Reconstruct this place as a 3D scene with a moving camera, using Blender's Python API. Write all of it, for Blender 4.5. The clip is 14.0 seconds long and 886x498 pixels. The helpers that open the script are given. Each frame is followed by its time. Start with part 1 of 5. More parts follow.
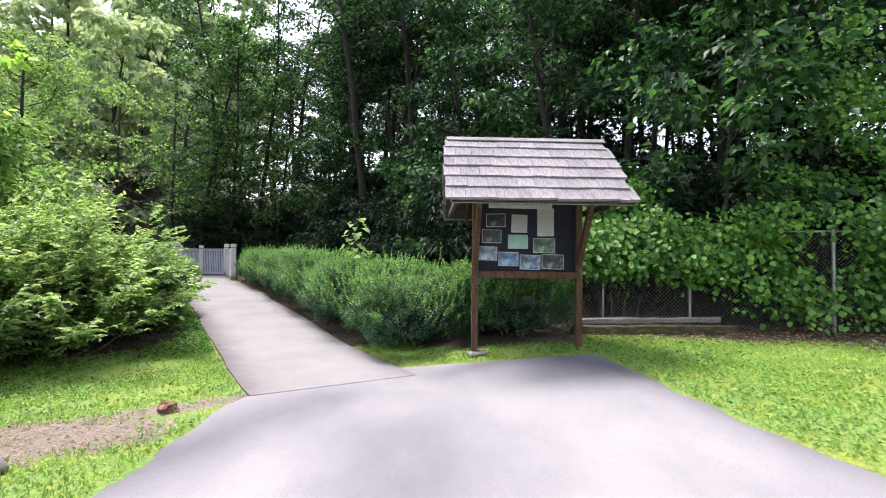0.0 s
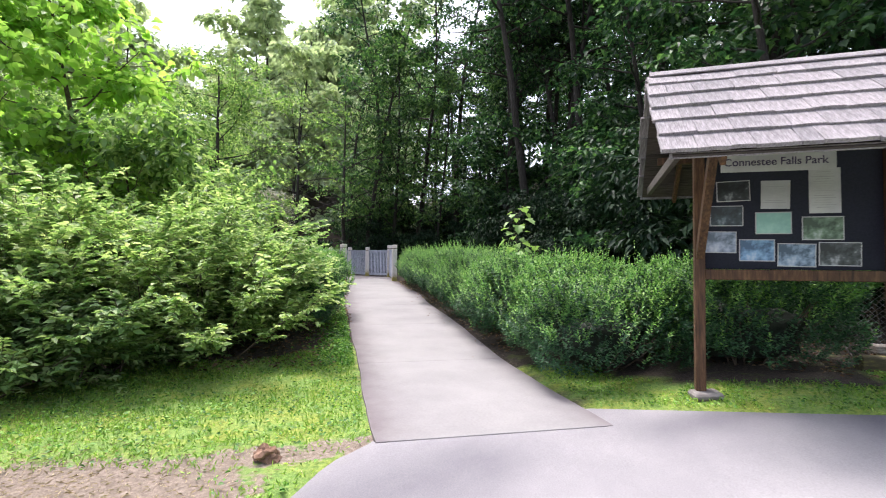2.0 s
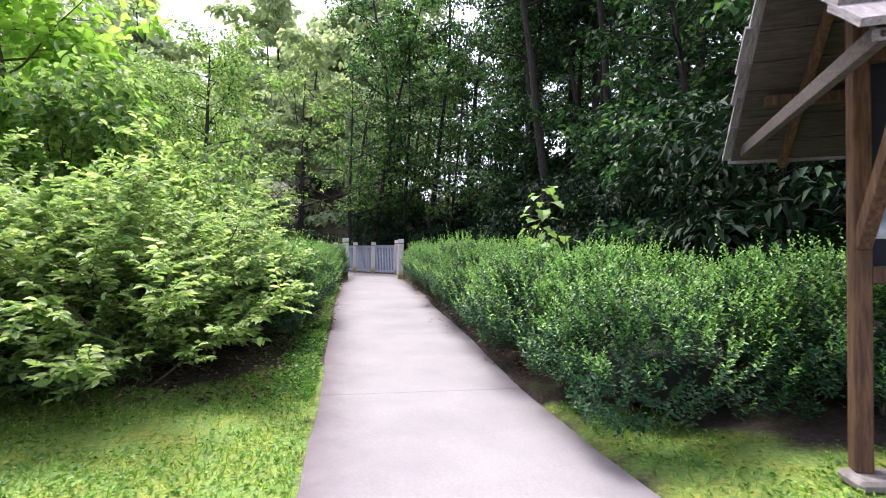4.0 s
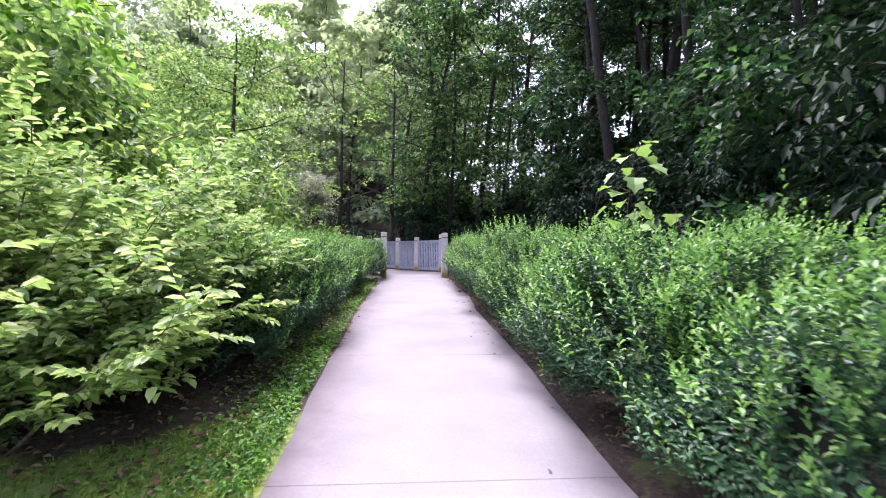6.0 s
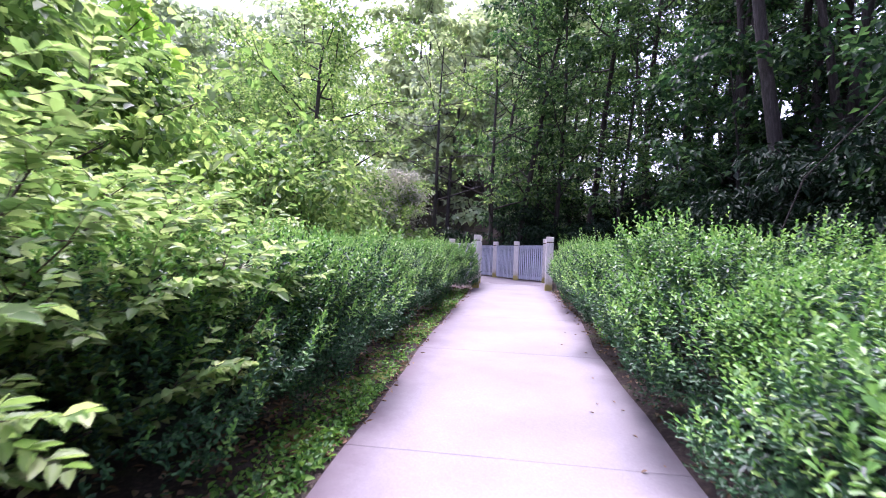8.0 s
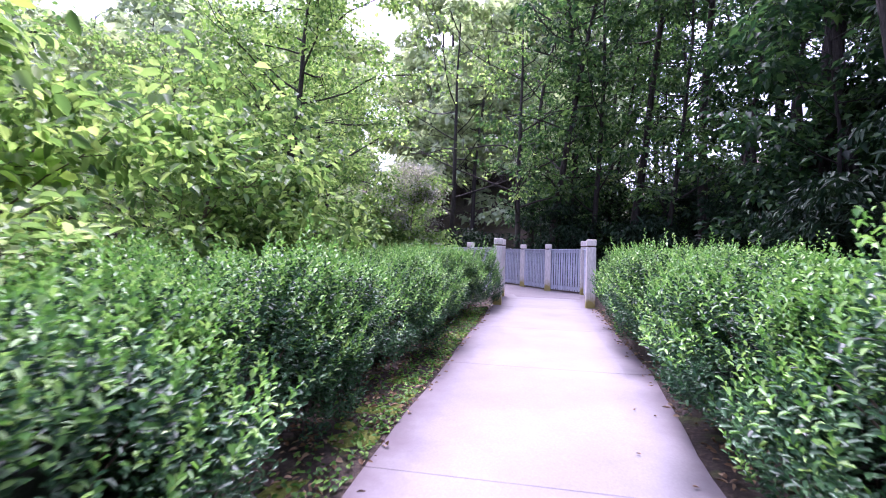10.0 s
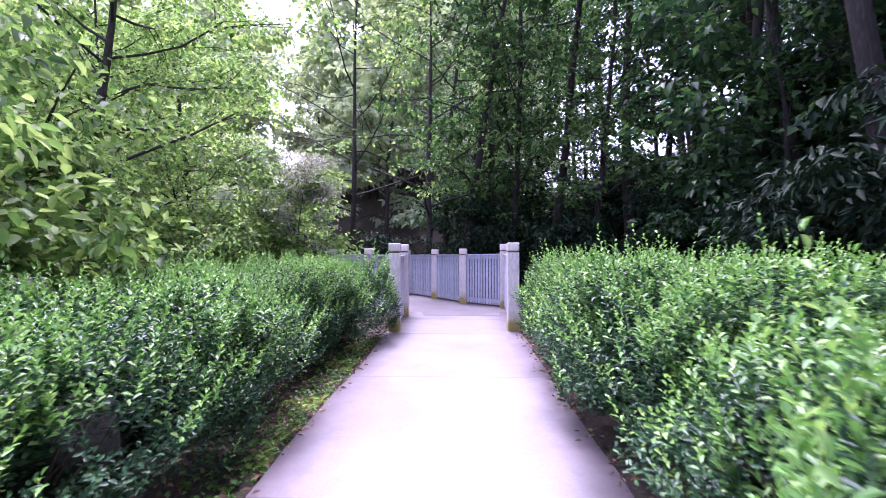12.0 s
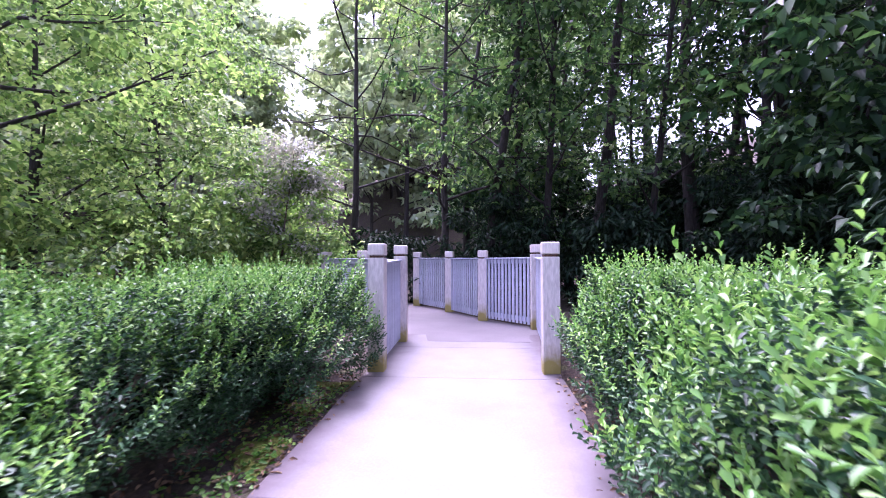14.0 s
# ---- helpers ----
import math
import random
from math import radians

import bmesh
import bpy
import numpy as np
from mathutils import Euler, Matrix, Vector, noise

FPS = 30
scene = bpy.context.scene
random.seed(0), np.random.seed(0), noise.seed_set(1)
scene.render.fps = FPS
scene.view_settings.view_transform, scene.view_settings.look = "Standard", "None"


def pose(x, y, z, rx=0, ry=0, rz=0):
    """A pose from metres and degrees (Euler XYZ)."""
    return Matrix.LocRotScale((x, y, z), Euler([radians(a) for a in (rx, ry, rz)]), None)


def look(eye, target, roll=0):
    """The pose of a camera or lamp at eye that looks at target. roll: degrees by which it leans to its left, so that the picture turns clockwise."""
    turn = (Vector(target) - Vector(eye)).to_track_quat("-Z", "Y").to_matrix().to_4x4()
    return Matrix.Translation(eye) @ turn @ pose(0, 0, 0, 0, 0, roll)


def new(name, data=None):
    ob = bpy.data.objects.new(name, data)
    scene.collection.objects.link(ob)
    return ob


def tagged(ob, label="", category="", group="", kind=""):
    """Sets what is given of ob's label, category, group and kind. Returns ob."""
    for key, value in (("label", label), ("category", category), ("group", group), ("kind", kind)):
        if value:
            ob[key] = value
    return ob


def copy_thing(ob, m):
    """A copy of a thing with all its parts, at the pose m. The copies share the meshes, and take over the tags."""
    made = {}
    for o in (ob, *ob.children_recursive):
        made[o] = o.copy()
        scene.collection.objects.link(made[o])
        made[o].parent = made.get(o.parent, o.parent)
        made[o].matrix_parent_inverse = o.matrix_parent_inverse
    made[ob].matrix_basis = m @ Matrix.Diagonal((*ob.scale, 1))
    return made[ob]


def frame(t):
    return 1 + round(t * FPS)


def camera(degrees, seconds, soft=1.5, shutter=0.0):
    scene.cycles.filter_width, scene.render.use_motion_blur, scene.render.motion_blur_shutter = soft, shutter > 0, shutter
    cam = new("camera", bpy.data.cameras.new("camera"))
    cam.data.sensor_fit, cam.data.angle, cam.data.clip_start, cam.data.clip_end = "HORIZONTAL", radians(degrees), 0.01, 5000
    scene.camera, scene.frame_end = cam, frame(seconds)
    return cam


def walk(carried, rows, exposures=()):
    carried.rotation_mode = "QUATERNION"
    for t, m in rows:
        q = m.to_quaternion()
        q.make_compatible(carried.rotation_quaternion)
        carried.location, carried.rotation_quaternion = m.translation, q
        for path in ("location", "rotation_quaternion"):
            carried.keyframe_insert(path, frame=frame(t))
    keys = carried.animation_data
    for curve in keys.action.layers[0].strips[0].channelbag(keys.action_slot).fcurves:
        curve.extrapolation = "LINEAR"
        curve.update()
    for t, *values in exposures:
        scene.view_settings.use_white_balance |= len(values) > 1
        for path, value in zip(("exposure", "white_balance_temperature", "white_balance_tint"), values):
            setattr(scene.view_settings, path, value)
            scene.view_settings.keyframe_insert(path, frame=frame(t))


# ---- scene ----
EXPOSURES = [(0, 1.6, 6400, 15), (3, 1.65, 6400, 17), (5.5, 1.85, 6050, 31), (7.5, 1.98, 5750, 43), (10, 2.03, 5550, 47), (14, 2.26, 5500, 55)]
cam = camera(85.2, 14.0, soft=1.0, shutter=0.3)
PATH = [
    (0, (0.645, -0.511, 1.338), (0.546, 1.486, 1.401), 0.7),
    (0.5, (0.542, -0.041, 1.309), (0.365, 1.95, 1.376), 1.4),
    (1, (0.426, 0.423, 1.282), (0.106, 2.396, 1.347), 1.3),
    (1.5, (0.286, 0.889, 1.278), (-0.27, 2.81, 1.342), 1.5),
    (2, (0.186, 1.329, 1.265), (-0.555, 3.185, 1.33), 0.5),
    (2.5, (0.112, 1.811, 1.256), (-0.668, 3.652, 1.316), 1.0),
    (3, (-0.016, 2.257, 1.246), (-0.806, 4.093, 1.303), 1.0),
    (5.5, (-0.864, 4.511, 1.205), (-1.762, 6.297, 1.249), 0.8),
    (6, (-1.074, 5.035, 1.196), (-2.067, 6.77, 1.237), 0.6),
    (6.5, (-1.352, 5.563, 1.185), (-2.453, 7.232, 1.228), 1.1),
    (7, (-1.611, 6.072, 1.18), (-2.8, 7.68, 1.225), 1.0),
    (7.5, (-1.924, 6.59, 1.228), (-3.201, 8.129, 1.274), 1.9),
    (10, (-3.804, 9.422, 1.559), (-5.233, 10.82, 1.6), 1.6),
    (10.5, (-4.197, 10.069, 1.554), (-5.513, 11.574, 1.613), 0.7),
    (11, (-4.511, 10.703, 1.617), (-5.666, 12.335, 1.675), 0.7),
    (11.5, (-4.822, 11.217, 1.648), (-5.943, 12.872, 1.708), -0.0),
    (12, (-5.146, 11.805, 1.712), (-6.335, 13.412, 1.773), 0.0),
    (12.5, (-5.513, 12.36, 1.717), (-6.757, 13.925, 1.781), -0.0),
    (13, (-5.826, 12.937, 1.74), (-7.087, 14.488, 1.801), -0.2),
    (13.5, (-6.2, 13.499, 1.791), (-7.48, 15.035, 1.848), 0.4),
    (14, (-6.482, 14.095, 1.814), (-7.763, 15.63, 1.879), -0.1),
]
walk(cam, [(t, look(e, g, r)) for t, e, g, r in PATH], EXPOSURES)
# ---- world, sun, exposure ----
SUN_EL, SUN_AZ = 68.0, 305.0
world = bpy.data.worlds.new("sky")
scene.world = world
world.use_nodes = True
wn, wl = world.node_tree.nodes, world.node_tree.links
sky = wn.new("ShaderNodeTexSky")
sky.sky_type, sky.sun_disc = "NISHITA", False
sky.sun_elevation, sky.sun_rotation = radians(SUN_EL), radians(SUN_AZ)
sky.air_density, sky.dust_density, sky.ozone_density = 1.0, 4.0, 1.0
soften = wn.new("ShaderNodeHueSaturation")
soften.inputs["Saturation"].default_value = 0.55
wl.new(sky.outputs["Color"], soften.inputs["Color"])
wl.new(soften.outputs["Color"], wn["Background"].inputs["Color"])
wn["Background"].inputs["Strength"].default_value = 0.15
sun_data = bpy.data.lights.new("sun", "SUN")
sun_data.energy, sun_data.angle, sun_data.color = 1.7, radians(20), (1.0, 0.96, 0.9)
sun = new("sun", sun_data)
sun.rotation_euler = (radians(90 - SUN_EL), 0, radians(180 - SUN_AZ))


# ---- materials ----
def material(name, rough=0.8, metal=0.0, spec=0.5):
    m = bpy.data.materials.new(name)
    m.use_nodes = True
    b = m.node_tree.nodes["Principled BSDF"]
    b.inputs["Roughness"].default_value, b.inputs["Metallic"].default_value = rough, metal
    b.inputs["Specular IOR Level"].default_value = spec
    return m, m.node_tree.nodes, m.node_tree.links, b


def ramp(nodes, links, fac, stops):
    r = nodes.new("ShaderNodeValToRGB")
    while len(r.color_ramp.elements) < len(stops):
        r.color_ramp.elements.new(0.5)
    for e, (p, c) in zip(r.color_ramp.elements, stops):
        e.position, e.color = p, (*c, 1)
    links.new(fac, r.inputs["Fac"])
    return r.outputs["Color"]


def noise_fac(nodes, links, scale, detail=4.0, rough=0.55, coord="Object", stretch=None):
    tc = nodes.new("ShaderNodeTexCoord")
    n = nodes.new("ShaderNodeTexNoise")
    n.inputs["Scale"].default_value, n.inputs["Detail"].default_value, n.inputs["Roughness"].default_value = scale, detail, rough
    src = tc.outputs[coord]
    if stretch:
        mp = nodes.new("ShaderNodeMapping")
        mp.inputs["Scale"].default_value = stretch
        links.new(src, mp.inputs["Vector"])
        src = mp.outputs["Vector"]
    links.new(src, n.inputs["Vector"])
    return n.outputs["Fac"]


def mix(nodes, links, fac, a, b, mode="MIX"):
    n = nodes.new("ShaderNodeMix")
    n.data_type, n.blend_type = "RGBA", mode
    for sock, v in ((n.inputs[0], fac), (n.inputs[6], a), (n.inputs[7], b)):
        if isinstance(v, (int, float)):
            sock.default_value = v
        elif isinstance(v, tuple):
            sock.default_value = (*v, 1)
        else:
            links.new(v, sock)
    return n.outputs[2]


def bump(nodes, links, b, height, strength=0.3, dist=0.01):
    n = nodes.new("ShaderNodeBump")
    n.inputs["Strength"].default_value, n.inputs["Distance"].default_value = strength, dist
    links.new(height, n.inputs["Height"])
    links.new(n.outputs["Normal"], b.inputs["Normal"])


def grained(name, dark, mid, light, scale=12.0, rough=0.8, relief=0.3, dist=0.005, big=0.6, stretch=None, coord="Object", metal=0.0):
    """A mottled surface: fine grain over broad patches."""
    m, n, l, b = material(name, rough, metal)
    fine = noise_fac(n, l, scale, 6, 0.65, coord, stretch)
    broad = noise_fac(n, l, big, 3, 0.5, coord)
    c1 = ramp(n, l, fine, ((0.3, dark), (0.52, mid), (0.75, light)))
    shade = ramp(n, l, broad, ((0.3, (0.72, 0.72, 0.72)), (0.7, (1.12, 1.12, 1.12))))
    col = mix(n, l, 1.0, c1, shade, "MULTIPLY")
    oi = n.new("ShaderNodeObjectInfo")
    var = ramp(n, l, oi.outputs["Random"], ((0.0, (0.82, 0.82, 0.82)), (1.0, (1.12, 1.1, 1.08))))
    l.new(mix(n, l, 1.0, col, var, "MULTIPLY"), b.inputs["Base Color"])
    bump(n, l, b, fine, relief, dist)
    return m


def leafy(name, dark, mid, light, rough=0.45, through_light=0.35, patch=0.9, spec=0.4):
    """Leaves: each leaf its own tone, broad drifts of tone, light shining through."""
    m, n, l, b = material(name, rough, 0.0, spec)
    g = n.new("ShaderNodeNewGeometry")
    c = ramp(n, l, g.outputs["Random Per Island"], ((0.0, dark), (0.55, mid), (1.0, light)))
    broad = noise_fac(n, l, patch, 2, 0.5)
    shade = ramp(n, l, broad, ((0.3, (0.7, 0.75, 0.75)), (0.7, (1.15, 1.12, 1.0))))
    c = mix(n, l, 1.0, c, shade, "MULTIPLY")
    l.new(c, b.inputs["Base Color"])
    t = n.new("ShaderNodeBsdfTranslucent")
    l.new(mix(n, l, 1.0, c, (1.2, 1.25, 0.82), "MULTIPLY"), t.inputs["Color"])
    s = n.new("ShaderNodeMixShader")
    s.inputs["Fac"].default_value = through_light
    l.new(b.outputs["BSDF"], s.inputs[1])
    l.new(t.outputs["BSDF"], s.inputs[2])
    l.new(s.outputs["Shader"], n["Material Output"].inputs["Surface"])
    return m


M_HEDGE = leafy("hedge leaf", (0.01, 0.038, 0.02), (0.034, 0.102, 0.047), (0.085, 0.19, 0.085), 0.4, 0.2, 0.9, 0.28)
M_SHOOT = leafy("young hedge leaf", (0.085, 0.23, 0.05), (0.165, 0.36, 0.085), (0.33, 0.52, 0.17), 0.42, 0.36)
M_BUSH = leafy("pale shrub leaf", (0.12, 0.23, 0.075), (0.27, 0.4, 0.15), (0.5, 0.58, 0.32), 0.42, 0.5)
# Darker copy of the pale shrub leaf; the skirt's shade is in the colour.
M_BUSHLOW = leafy("shrub leaf with shade in colour", (0.11, 0.21, 0.08), (0.22, 0.34, 0.14), (0.38, 0.48, 0.25), 0.42, 0.38)
M_BRIGHT = leafy("bright tree leaf", (0.19, 0.38, 0.07), (0.31, 0.52, 0.11), (0.48, 0.65, 0.2), 0.5, 0.6)
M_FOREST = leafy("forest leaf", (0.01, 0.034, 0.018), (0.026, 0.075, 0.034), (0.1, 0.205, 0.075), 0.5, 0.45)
# Lighter copy of the forest leaf; backlight beyond the gate is in the colour.
M_FOREST_LIT = leafy("forest leaf lightened for backlight", (0.02, 0.06, 0.025), (0.06, 0.135, 0.05), (0.17, 0.29, 0.1), 0.5, 0.55)
M_MAPLE = leafy("maple leaf", (0.06, 0.14, 0.045), (0.19, 0.32, 0.1), (0.4, 0.52, 0.22), 0.5, 0.55)
# Dark evergreen leaf, blackened further: shade under the canopy is in the colour.
M_RHODO = leafy("leathery leaf with canopy shade in colour", (0.006, 0.018, 0.011), (0.012, 0.033, 0.017), (0.03, 0.06, 0.03), 0.6, 0.1, 0.9, 0.12)
M_VINE = leafy("vine leaf", (0.03, 0.11, 0.02), (0.1, 0.26, 0.04), (0.25, 0.45, 0.09), 0.45, 0.35)
M_PALE = leafy("silvery far leaf", (0.26, 0.28, 0.27), (0.38, 0.38, 0.39), (0.5, 0.48, 0.52), 0.6, 0.4)
# Leaf tones whitened well past foliage; the distance haze is in the colour.
M_HAZE = leafy("haze-paled far hill leaf", (0.33, 0.42, 0.27), (0.44, 0.52, 0.36), (0.56, 0.62, 0.47), 0.8, 0.45, 0.1)
M_SAPLING = leafy("sapling leaf", (0.2, 0.34, 0.1), (0.29, 0.44, 0.15), (0.4, 0.54, 0.23), 0.45, 0.4)
M_GRASS = leafy("grass blade", (0.16, 0.31, 0.05), (0.26, 0.44, 0.08), (0.4, 0.54, 0.14), 0.55, 0.45)
M_STRAW = leafy("dry grass", (0.2, 0.15, 0.09), (0.34, 0.27, 0.17), (0.48, 0.4, 0.28), 0.8, 0.2)
M_LITTER = leafy("dead leaf", (0.1, 0.055, 0.03), (0.2, 0.12, 0.07), (0.36, 0.26, 0.17), 0.8, 0.1)
M_BARK = grained("bark", (0.014, 0.011, 0.009), (0.036, 0.03, 0.026), (0.08, 0.07, 0.062), 9, 0.95, 0.9, 0.03, 0.4, (3, 3, 0.5))
M_TWIG = grained("twig", (0.05, 0.035, 0.025), (0.11, 0.08, 0.06), (0.2, 0.16, 0.13), 20, 0.9)
M_DRYWOOD = grained("bleached wood", (0.1, 0.085, 0.075), (0.24, 0.21, 0.19), (0.42, 0.38, 0.35), 14, 0.9, 0.6, 0.01, 1, (0.6, 6, 6))
def path_concrete():
    """Broom-finished concrete: fine grain, broad blotches, dirt that creeps in from both edges."""
    m, n, l, b = material("broom-finished concrete", 0.85)
    fine = noise_fac(n, l, 55, 6, 0.65)
    c = ramp(n, l, fine, ((0.3, (0.195, 0.187, 0.188)), (0.52, (0.218, 0.209, 0.21)), (0.75, (0.242, 0.232, 0.233))))
    blot = ramp(n, l, noise_fac(n, l, 0.9, 5, 0.6), ((0.3, (0.84, 0.83, 0.85)), (0.65, (1.06, 1.06, 1.06))))
    c = mix(n, l, 1.0, c, blot, "MULTIPLY")
    tc, across = n.new("ShaderNodeTexCoord"), n.new("ShaderNodeVectorMath")
    across.operation, across.inputs[1].default_value = "DOT_PRODUCT", (0.825, 0.565, 0)
    l.new(tc.outputs["Object"], across.inputs[0])
    prev = across.outputs["Value"]
    for op, value in (("SUBTRACT", -0.82 * 0.825 + 5.25 * 0.565), ("ABSOLUTE", 0.0)):
        k = n.new("ShaderNodeMath")
        k.operation, k.inputs[1].default_value = op, value
        l.new(prev, k.inputs[0])
        prev = k.outputs[0]
    ragged = n.new("ShaderNodeMath")
    ragged.operation, ragged.inputs[1].default_value = "MULTIPLY_ADD", 0.45
    l.new(noise_fac(n, l, 3.5, 6, 0.65), ragged.inputs[0])
    l.new(prev, ragged.inputs[2])
    inward = n.new("ShaderNodeMath")
    inward.operation, inward.inputs[1].default_value = "MULTIPLY", 0.6
    l.new(ragged.outputs[0], inward.inputs[0])
    dirt = ramp(n, l, inward.outputs[0], ((0.47, (0, 0, 0)), (0.62, (0.22, 0.22, 0.22)), (0.7, (0.55, 0.55, 0.55)), (0.79, (0.88, 0.88, 0.88))))
    l.new(mix(n, l, dirt, c, (0.1, 0.078, 0.086)), b.inputs["Base Color"])
    bump(n, l, b, fine, 0.12, 0.003)
    return m


M_CONCRETE = path_concrete()
M_LANDING = grained("landing concrete", (0.13, 0.118, 0.124), (0.155, 0.142, 0.149), (0.18, 0.166, 0.172), 55, 0.85, 0.12, 0.003, 0.7)
M_POST = grained("painted post", (0.54, 0.49, 0.46), (0.7, 0.64, 0.61), (0.78, 0.73, 0.7), 16, 0.7, 0.25, 0.004, 1.5, (3, 3, 0.6))
M_PICKET = grained("grey-blue paint", (0.42, 0.45, 0.57), (0.53, 0.56, 0.69), (0.61, 0.64, 0.76), 18, 0.6, 0.2, 0.003, 1.2, (3, 3, 0.5))
M_SHINGLE = grained("weathered shake", (0.11, 0.1, 0.11), (0.26, 0.24, 0.255), (0.4, 0.375, 0.395), 10, 0.9, 0.7, 0.008, 2.0, (9, 0.9, 9))
M_TIMBER = grained("stained timber", (0.028, 0.013, 0.006), (0.1, 0.046, 0.02), (0.22, 0.12, 0.06), 8, 0.75, 0.4, 0.005, 1.2, (6, 6, 0.5))
M_BOARD = grained("rough boards", (0.03, 0.023, 0.02), (0.07, 0.055, 0.05), (0.12, 0.1, 0.09), 8, 0.9, 0.4, 0.005, 1.2, (0.8, 8, 8))
M_PANEL = grained("navy felt panel", (0.012, 0.013, 0.022), (0.018, 0.02, 0.034), (0.024, 0.026, 0.044), 60, 0.95, 0.1)
M_PAPER = grained("white paper", (0.42, 0.42, 0.42), (0.5, 0.5, 0.51), (0.56, 0.56, 0.57), 5, 0.5, 0.03)
M_INK = grained("dark lettering", (0.05, 0.03, 0.08), (0.07, 0.05, 0.11), (0.09, 0.07, 0.14), 30, 0.6, 0.02)
M_GREYINK = grained("grey print", (0.35, 0.35, 0.36), (0.42, 0.42, 0.43), (0.48, 0.48, 0.5), 30, 0.6, 0.02)
M_STEEL = grained("galvanised steel", (0.35, 0.36, 0.38), (0.5, 0.51, 0.53), (0.62, 0.63, 0.65), 30, 0.45, 0.1, 0.002, 2, None, "Object", 0.8)
# Near-black on purpose: the shade inside the hedges is put into this colour.
M_SHADOWED = grained("near-black hedge core", (0.004, 0.007, 0.004), (0.008, 0.014, 0.007), (0.014, 0.022, 0.011), 9, 0.95, 0.8, 0.05, 1.5)
M_STONE = grained("field stone", (0.14, 0.12, 0.11), (0.22, 0.2, 0.19), (0.32, 0.3, 0.28), 10, 0.9, 0.5, 0.02, 3)
M_STUMP = grained("rotten stump", (0.1, 0.05, 0.03), (0.22, 0.13, 0.09), (0.34, 0.24, 0.18), 14, 0.95, 0.8, 0.02, 3)
M_MOSS = grained("moss", (0.07, 0.1, 0.01), (0.14, 0.17, 0.02), (0.24, 0.25, 0.05), 40, 0.95, 0.6, 0.02, 2)
M_MOSSWOOD = grained("mossy timber", (0.03, 0.025, 0.015), (0.07, 0.06, 0.03), (0.2, 0.2, 0.05), 6, 0.95, 0.6, 0.02, 1.2, (0.7, 4, 4))


def photo_mat(name, sky_c, mid_c, low_c, scale):
    """A faded snapshot: blotches of its main colours, no subject."""
    m, n, l, b = material(name, 0.35)
    f = noise_fac(n, l, scale, 4, 0.6)
    l.new(ramp(n, l, f, ((0.44, low_c), (0.56, mid_c), (0.7, sky_c))), b.inputs["Base Color"])
    return m


# ---- plan: s runs along the path from its first joint, u across it to the right ----
P0, DS, DU = Vector((-0.82, 5.25)), Vector((-0.565, 0.825)), Vector((0.825, 0.565))


def su(x, y):
    dx, dy = x - P0.x, y - P0.y
    return dx * DS.x + dy * DS.y, dx * DU.x + dy * DU.y


def xy(s, u):
    return P0.x + s * DS.x + u * DU.x, P0.y + s * DS.y + u * DU.y


S_KNOTS = (-12, -6, -2, 1.7, 5, 8, 10.5, 13.4, 16.1, 20, 30)
Z_KNOTS = (0.0, -0.03, -0.11, -0.13, 0.1, 0.27, 0.36, 0.43, 0.54, 0.64, 0.8)


def lift(x, y):
    """Height of the ground; takes arrays too."""
    s, u = su(x, y)
    z = sum(np.interp(s + d, S_KNOTS, Z_KNOTS) for d in (-1.2, -0.6, 0, 0.6, 1.2)) / 5
    z = z + np.clip(0.11 * (u - 0.98), 0, 0.25)
    start = 8.5 + np.clip(1.5 - s, 0, 60) * 1.17
    z = z + np.clip(0.34 * (u - start), 0, 9)
    z = z - np.clip(0.3 * (-6.5 - u), 0, 5.0)
    far = np.clip(s - 34, 0, 60)
    z = z + np.clip(far * 0.22, 0, 9) * np.clip((u + 2) / 8, 0, 1)
    # the far side of the valley
    hill = np.clip((np.hypot(x + 3, y - 8) - 36) * 0.5, 0, 26)
    # a saddle in the ridge that lets the sky down
    bearing = np.degrees(np.arctan2(-(x + 3), y - 8))
    hill = hill * (1 - 0.4 * np.exp(-((bearing - 52) / 6) ** 2))
    return z + hill * np.clip((6 - u) / 8, 0, 1) * np.clip((s + 12) / 10, 0, 1)


def tidy(name, bm, mats, parent=None, label="", smooth=False):
    me = bpy.data.meshes.new(name)
    bm.normal_update()
    bm.to_mesh(me)
    bm.free()
    for m in mats if isinstance(mats, (list, tuple)) else (mats,):
        me.materials.append(m)
    if smooth:
        me.polygons.foreach_set("use_smooth", [True] * len(me.polygons))
    ob = new(name, me)
    ob.parent = parent
    return tagged(ob, label)


def part(name, bm, mat, parent, label="", smooth=False):
    return tidy(name, bm, mat, parent, label, smooth)


def raw(name, verts, faces, mat, parent=None, label="", smooth=False):
    """A mesh straight from arrays."""
    me = bpy.data.meshes.new(name)
    verts = np.asarray(verts, dtype=np.float32)
    faces = np.asarray(faces, dtype=np.int32)
    k = faces.shape[1]
    me.vertices.add(len(verts))
    me.vertices.foreach_set("co", verts.ravel())
    me.loops.add(faces.size)
    me.loops.foreach_set("vertex_index", faces.ravel())
    me.polygons.add(len(faces))
    me.polygons.foreach_set("loop_start", np.arange(0, faces.size, k, dtype=np.int32))
    me.polygons.foreach_set("loop_total", np.full(len(faces), k, dtype=np.int32))
    if smooth:
        me.polygons.foreach_set("use_smooth", np.ones(len(faces), dtype=bool))
    me.update(calc_edges=True)
    me.materials.append(mat)
    ob = new(name, me)
    ob.parent = parent
    return tagged(ob, label)


